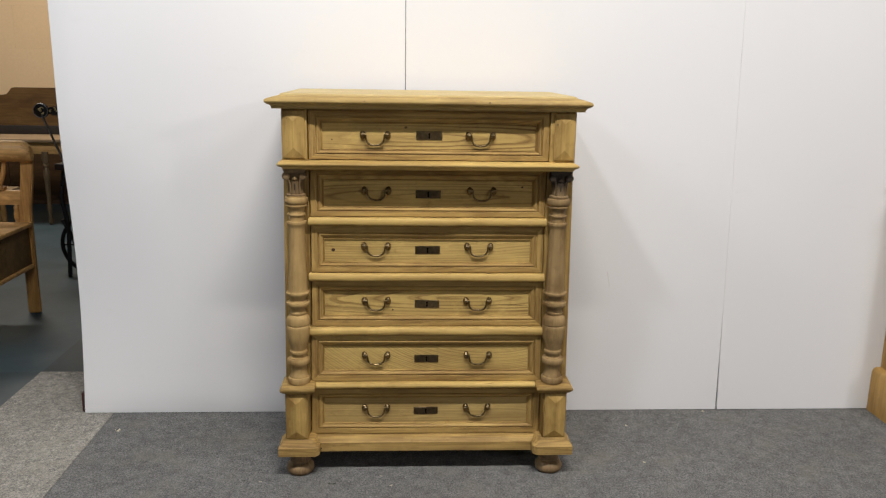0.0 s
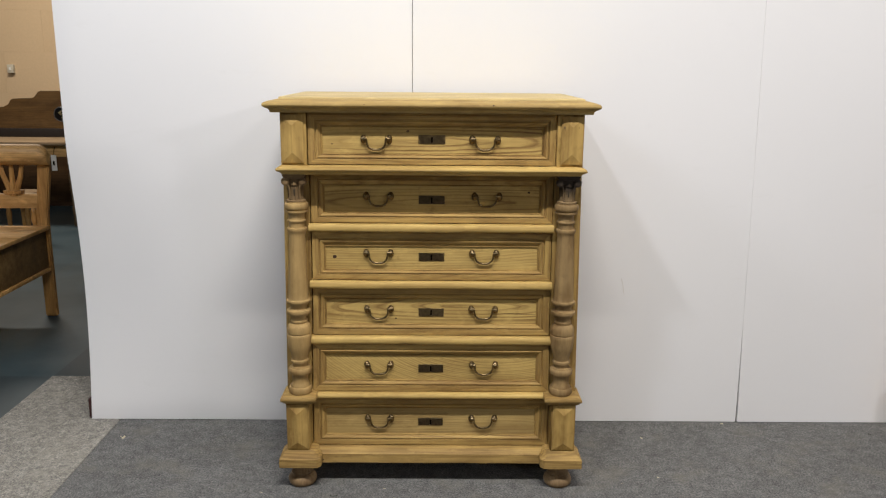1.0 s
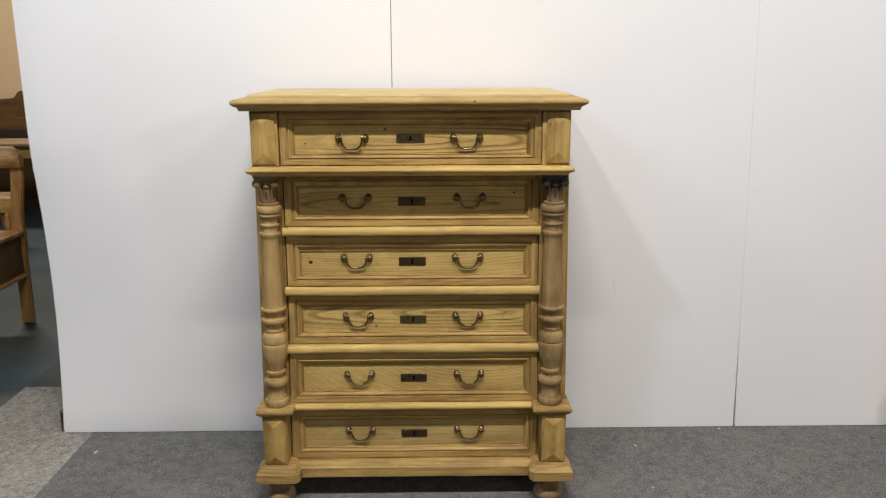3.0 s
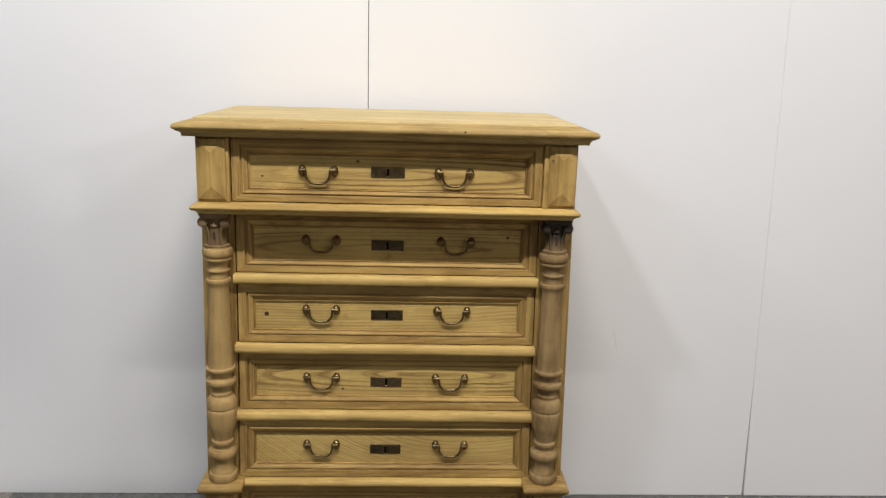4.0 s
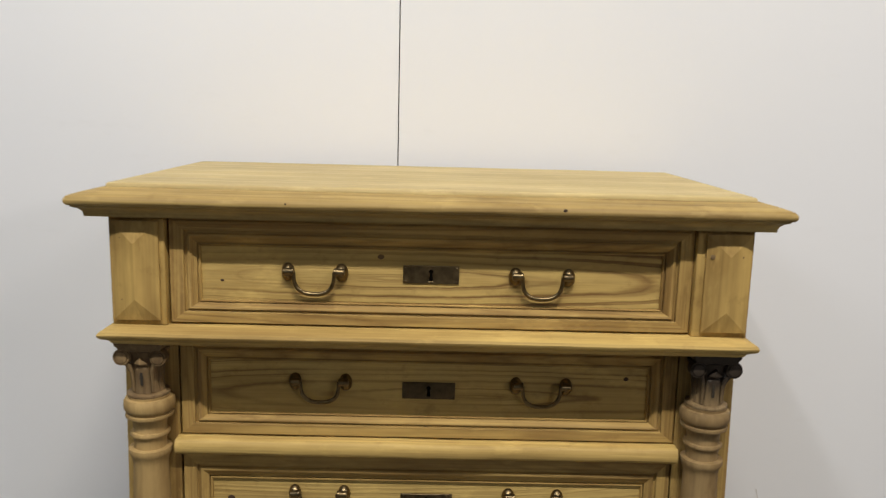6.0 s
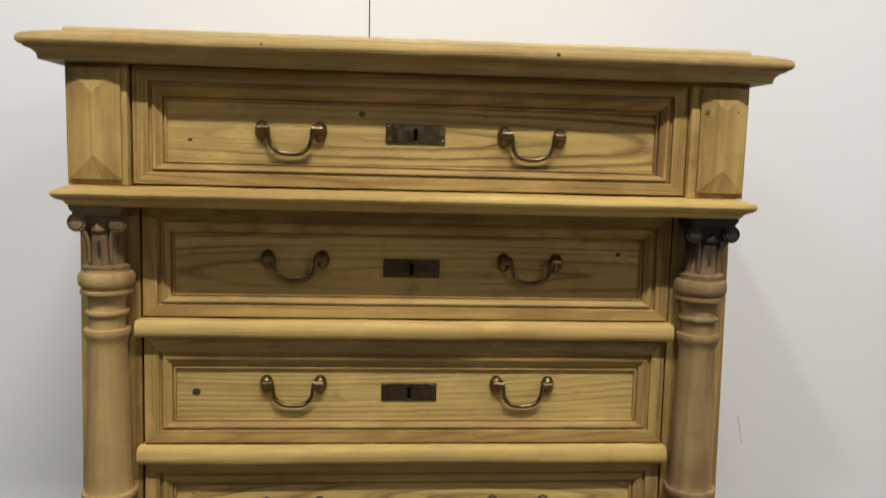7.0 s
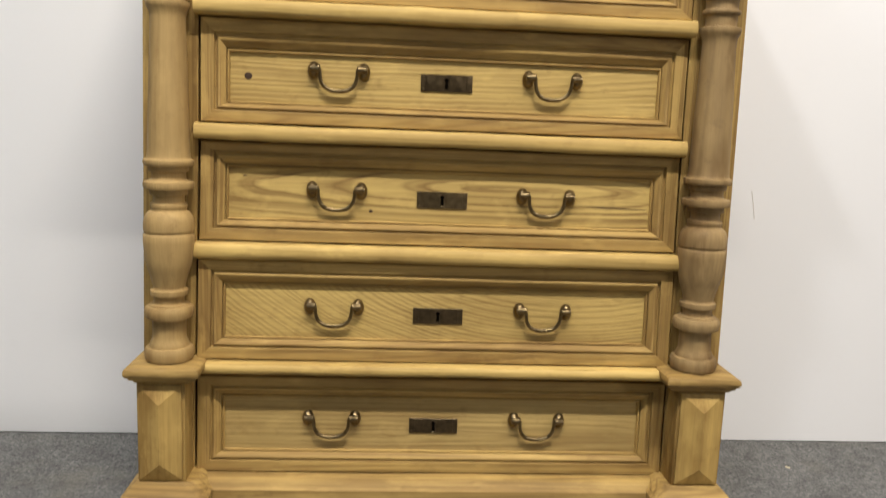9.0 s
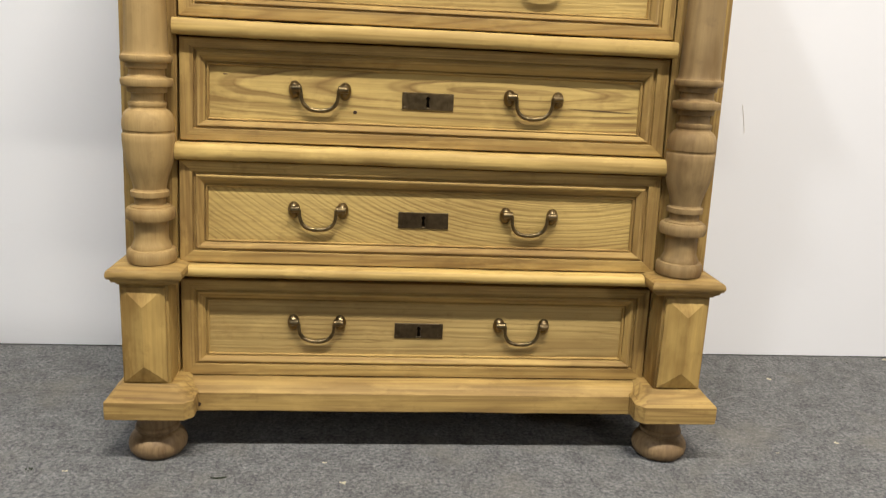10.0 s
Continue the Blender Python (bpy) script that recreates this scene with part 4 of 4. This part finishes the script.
# ---- iron machine half hidden by the boards ----
machine = thing("iron_machine", (-2.546, 2.9, 0), "black cast-iron machine with gilt scrolls, a rod and a spoked wheel", "machine")
bm = lathe([(0.030, 0.0), (0.048, 0.004), (0.051, 0.014), (0.046, 0.022), (0.018, 0.026)], 0, 0, seg=28)
bm.transform(pose(0.0, 0.0, 1.13, 90))
arm = [(0.028, 0.030), (0.045, 0.022), (0.060, 0.024), (0.085, 0.030), (0.30, 0.034), (0.30, -0.045), (0.110, -0.045), (0.100, -0.034), (0.088, -0.030), (0.074, -0.034), (0.060, -0.024), (0.045, -0.020), (0.028, -0.030)]
joined(bm, loops(bmesh.new(), [[(x, y, 1.13 + z) for x, z in arm] for y in (-0.002, -0.016)]))
bmesh.ops.recalc_face_normals(bm, faces=bm.faces[:])
head = part("head", bm, iron, machine)
rim = part("rim", tube([(0.047 * math.cos(a), -0.025, 1.13 + 0.047 * math.sin(a)) for a in (2 * math.pi * k / 32 for k in range(33))], 0.0030, None, 8), plain("worn_iron_rim", (0.24, 0.24, 0.23), 0.45, 0.5), head)
# a leafy flourish: curls of different size, thick at the root and fine at the tip
for x, z, r, turn, start, y in ((0.004, 0.004, 0.021, 4.2, 0.6, -0.0285), (-0.006, -0.002, 0.018, -3.6, 2.4, -0.0285), (0.012, -0.012, 0.012, 3.8, 3.5, -0.0285), (-0.010, 0.014, 0.010, -3.4, 0.2, -0.0285),
                                (0.066, -0.004, 0.013, 3.6, 1.2, -0.018), (0.088, 0.008, 0.014, -3.4, 2.0, -0.018), (0.104, -0.008, 0.010, 3.2, 0.4, -0.018)):
    n = 12
    pts = [(x + r * (1 - 0.7 * j / n) * math.cos(start + turn * j / n), y, 1.13 + z + r * (1 - 0.7 * j / n) * math.sin(start + turn * j / n)) for j in range(n)]
    part("scroll", tube(pts, [0.0012 + 0.0026 * math.sin(math.pi * (j + 1) / (n + 1)) for j in range(n)], None, 6), gilt, head, "gilt painted scroll")
part("rod", tube([(0.008, -0.03, 1.10), (0.11, -0.03, 0.83), (0.125, -0.03, 0.79)], [0.007, 0.0085, 0.010], None, 10), plain("dull_steel", (0.16, 0.16, 0.15), 0.38, 0.9), machine)
part("upright", box(0.16, 0.20, -0.02, 0.02, 0.05, 1.12, 0.006), iron, machine)
part("bed", box(0.115, 0.52, -0.16, 0.16, 0.742, 0.786, 0.006), iron, machine, "dark machine bed")
for pts in (((0.150, -0.10, 0.742), (0.120, -0.11, 0.55), (0.155, -0.12, 0.36), (0.150, -0.13, 0.16), (0.150, -0.15, 0.0)), ((0.150, 0.10, 0.742), (0.160, 0.10, 0.42), (0.165, 0.13, 0.0)),
            ((0.125, -0.13, 0.40), (0.185, -0.11, 0.24), (0.235, -0.10, 0.10))):
    part("leg", tube(pts, 0.015, None, 8), iron, machine)
wheel = part("wheel", tube([(0.27 + 0.20 * math.cos(a), -0.04, 0.205 + 0.20 * math.sin(a)) for a in (2 * math.pi * k / 36 for k in range(37))], 0.014, None, 10), iron, machine)
for k in range(6):
    a = math.pi * k / 3
    part("spoke", tube([(0.27, -0.04, 0.205), (0.27 + 0.19 * math.cos(a), -0.04, 0.205 + 0.19 * math.sin(a))], 0.008, None, 8), iron, wheel)

# invented piece, added to fill the dark space under the table
sideboard = thing("sideboard", (-4.2, 5.85, 0), "dark wooden furniture added to fill the dark space behind the table", "sideboard")
part("body", box(-1.4, 1.6, -0.22, 0.25, 0.06, 0.70, 0.006), dark_wood, sideboard)
part("top", box(-1.42, 1.62, -0.24, 0.26, 0.701, 0.73, 0.006), dark_wood, sideboard)
part("plinth", box(-1.38, 1.58, -0.18, 0.25, 0.0, 0.059, 0.003), dark_wood, sideboard)
for k in range(4):
    door = part("door", box(-1.36 + 0.74 * k, -0.66 + 0.74 * k, -0.238, -0.221, 0.09, 0.67, 0.005), dark_wood, sideboard)

stool = thing("stool", (-3.31, 3.75, 0), "small pale pine stool with turned legs behind the settle", "stool")
part("seat", box(-0.11, 0.10, -0.14, 0.14, 0.42, 0.455, 0.012), pale_pine, stool)
for x, y in ((-0.08, -0.11), (0.07, -0.11), (-0.08, 0.11), (0.07, 0.11)):
    part("leg", lathe([(0.014, 0.0), (0.019, 0.02), (0.016, 0.08), (0.022, 0.12), (0.015, 0.15), (0.018, 0.25), (0.022, 0.30), (0.015, 0.33), (0.022, 0.35), (0.018, 0.42)], x, y, seg=16), oiled_z, stool)

switch = thing("wall_switch", (-4.565, 6.19, 1.40), "small cream switch box on the block wall", "switch")
part("box", box(-0.034, 0.034, -0.026, 0.012, -0.045, 0.045, 0.006), plain("cream_plastic", (0.60, 0.53, 0.40), 0.5, 0, 0.05), switch)
part("rocker", box(-0.010, 0.010, -0.033, -0.027, -0.016, 0.016, 0.003), tag_white, switch)

# ---- bits on the carpet, and the thin scratch on the board ----
for k, (x, y, size, mat) in enumerate(((0.859, 0.343, 0.006, grey_lint), (-0.128, -0.131, 0.006, grey_lint), (0.842, 0.021, 0.005, grey_lint), (-0.162, -0.063, 0.004, grey_lint),
                                       (0.854, 0.413, 0.004, green_bit), (-1.243, 0.333, 0.010, grey_lint), (1.82, 0.386, 0.006, green_bit), (1.12, 0.454, 0.006, green_bit), (1.238, 0.478, 0.007, grey_lint), (-0.597, -0.095, 0.004, grey_lint), (-0.659, -0.090, 0.005, green_bit), (0.70, -0.02, 0.003, grey_lint), (1.02, 0.30, 0.004, green_bit))):
    bm, rnd = bmesh.new(), random.Random(k)
    for j in range(5):
        r, spot = size * rnd.uniform(0.22, 0.5), Vector((rnd.gauss(0, 0.6), rnd.gauss(0, 0.45), 0)) * size
        made = bmesh.new()
        bmesh.ops.create_icosphere(made, subdivisions=1, radius=r)
        for v in made.verts:
            v.co += noise.noise_vector(v.co * 400 + Vector((k, j, 0))) * r * 0.6
            v.co.z = max(v.co.z * 0.6, -0.3 * r) + 0.3 * r
            v.co += spot
        joined(bm, made)
    ob = link("lint", bm, mat)
    ob.location = (x, y, 0.0005)
    tagged(ob, "small scrap of lint lying on the carpet", "lint", "scraps on the carpet")
ob = link("scratch", loops(bmesh.new(), [[(0.776, 0.4975, 0.632), (0.7775, 0.4975, 0.633), (0.785, 0.4975, 0.600), (0.7905, 0.4975, 0.568), (0.7895, 0.4975, 0.566), (0.7835, 0.4975, 0.600)], [(0.776, 0.4960, 0.632), (0.7775, 0.4960, 0.633), (0.785, 0.4960, 0.600), (0.7905, 0.4960, 0.568), (0.7895, 0.4960, 0.566), (0.7835, 0.4960, 0.600)]]), plain("brown_scuff", (0.735, 0.70, 0.65), 0.8), smooth=0)
tagged(ob, "thin brown scuff mark on the white board", "scuff", kind="structure")
ob = link("twig", tube([(-0.012, 0.004, 0.0015), (-0.004, 0.0, 0.002), (0.006, 0.001, 0.0018), (0.014, 0.005, 0.0015)], 0.0013, None, 6), green_bit)
ob.location = (-0.339, -0.119, 0)
tagged(ob, "short dark twig lying on the carpet", "twig", "scraps on the carpet")

# ---- blocks of the back wall, where it can be seen past the boards ----
bm = box(-0.4396, 0.4396, -0.0025, 0.012, -0.2171, 0.2171, 0.0009, None, 1)
block_source = None
for row in range(10):
    for col in range(5):
        x, z = -6.4 + 0.88 * col + 0.44 * (row % 2), 0.055 + 0.435 * row
        if block_source is None:
            block_source = part("block", bm, cream_block, wall_north, smooth=0)
            block_source.location = (x, 6.21, z)
        else:
            share("block", block_source, wall_north, pose(x, 6.21, z))
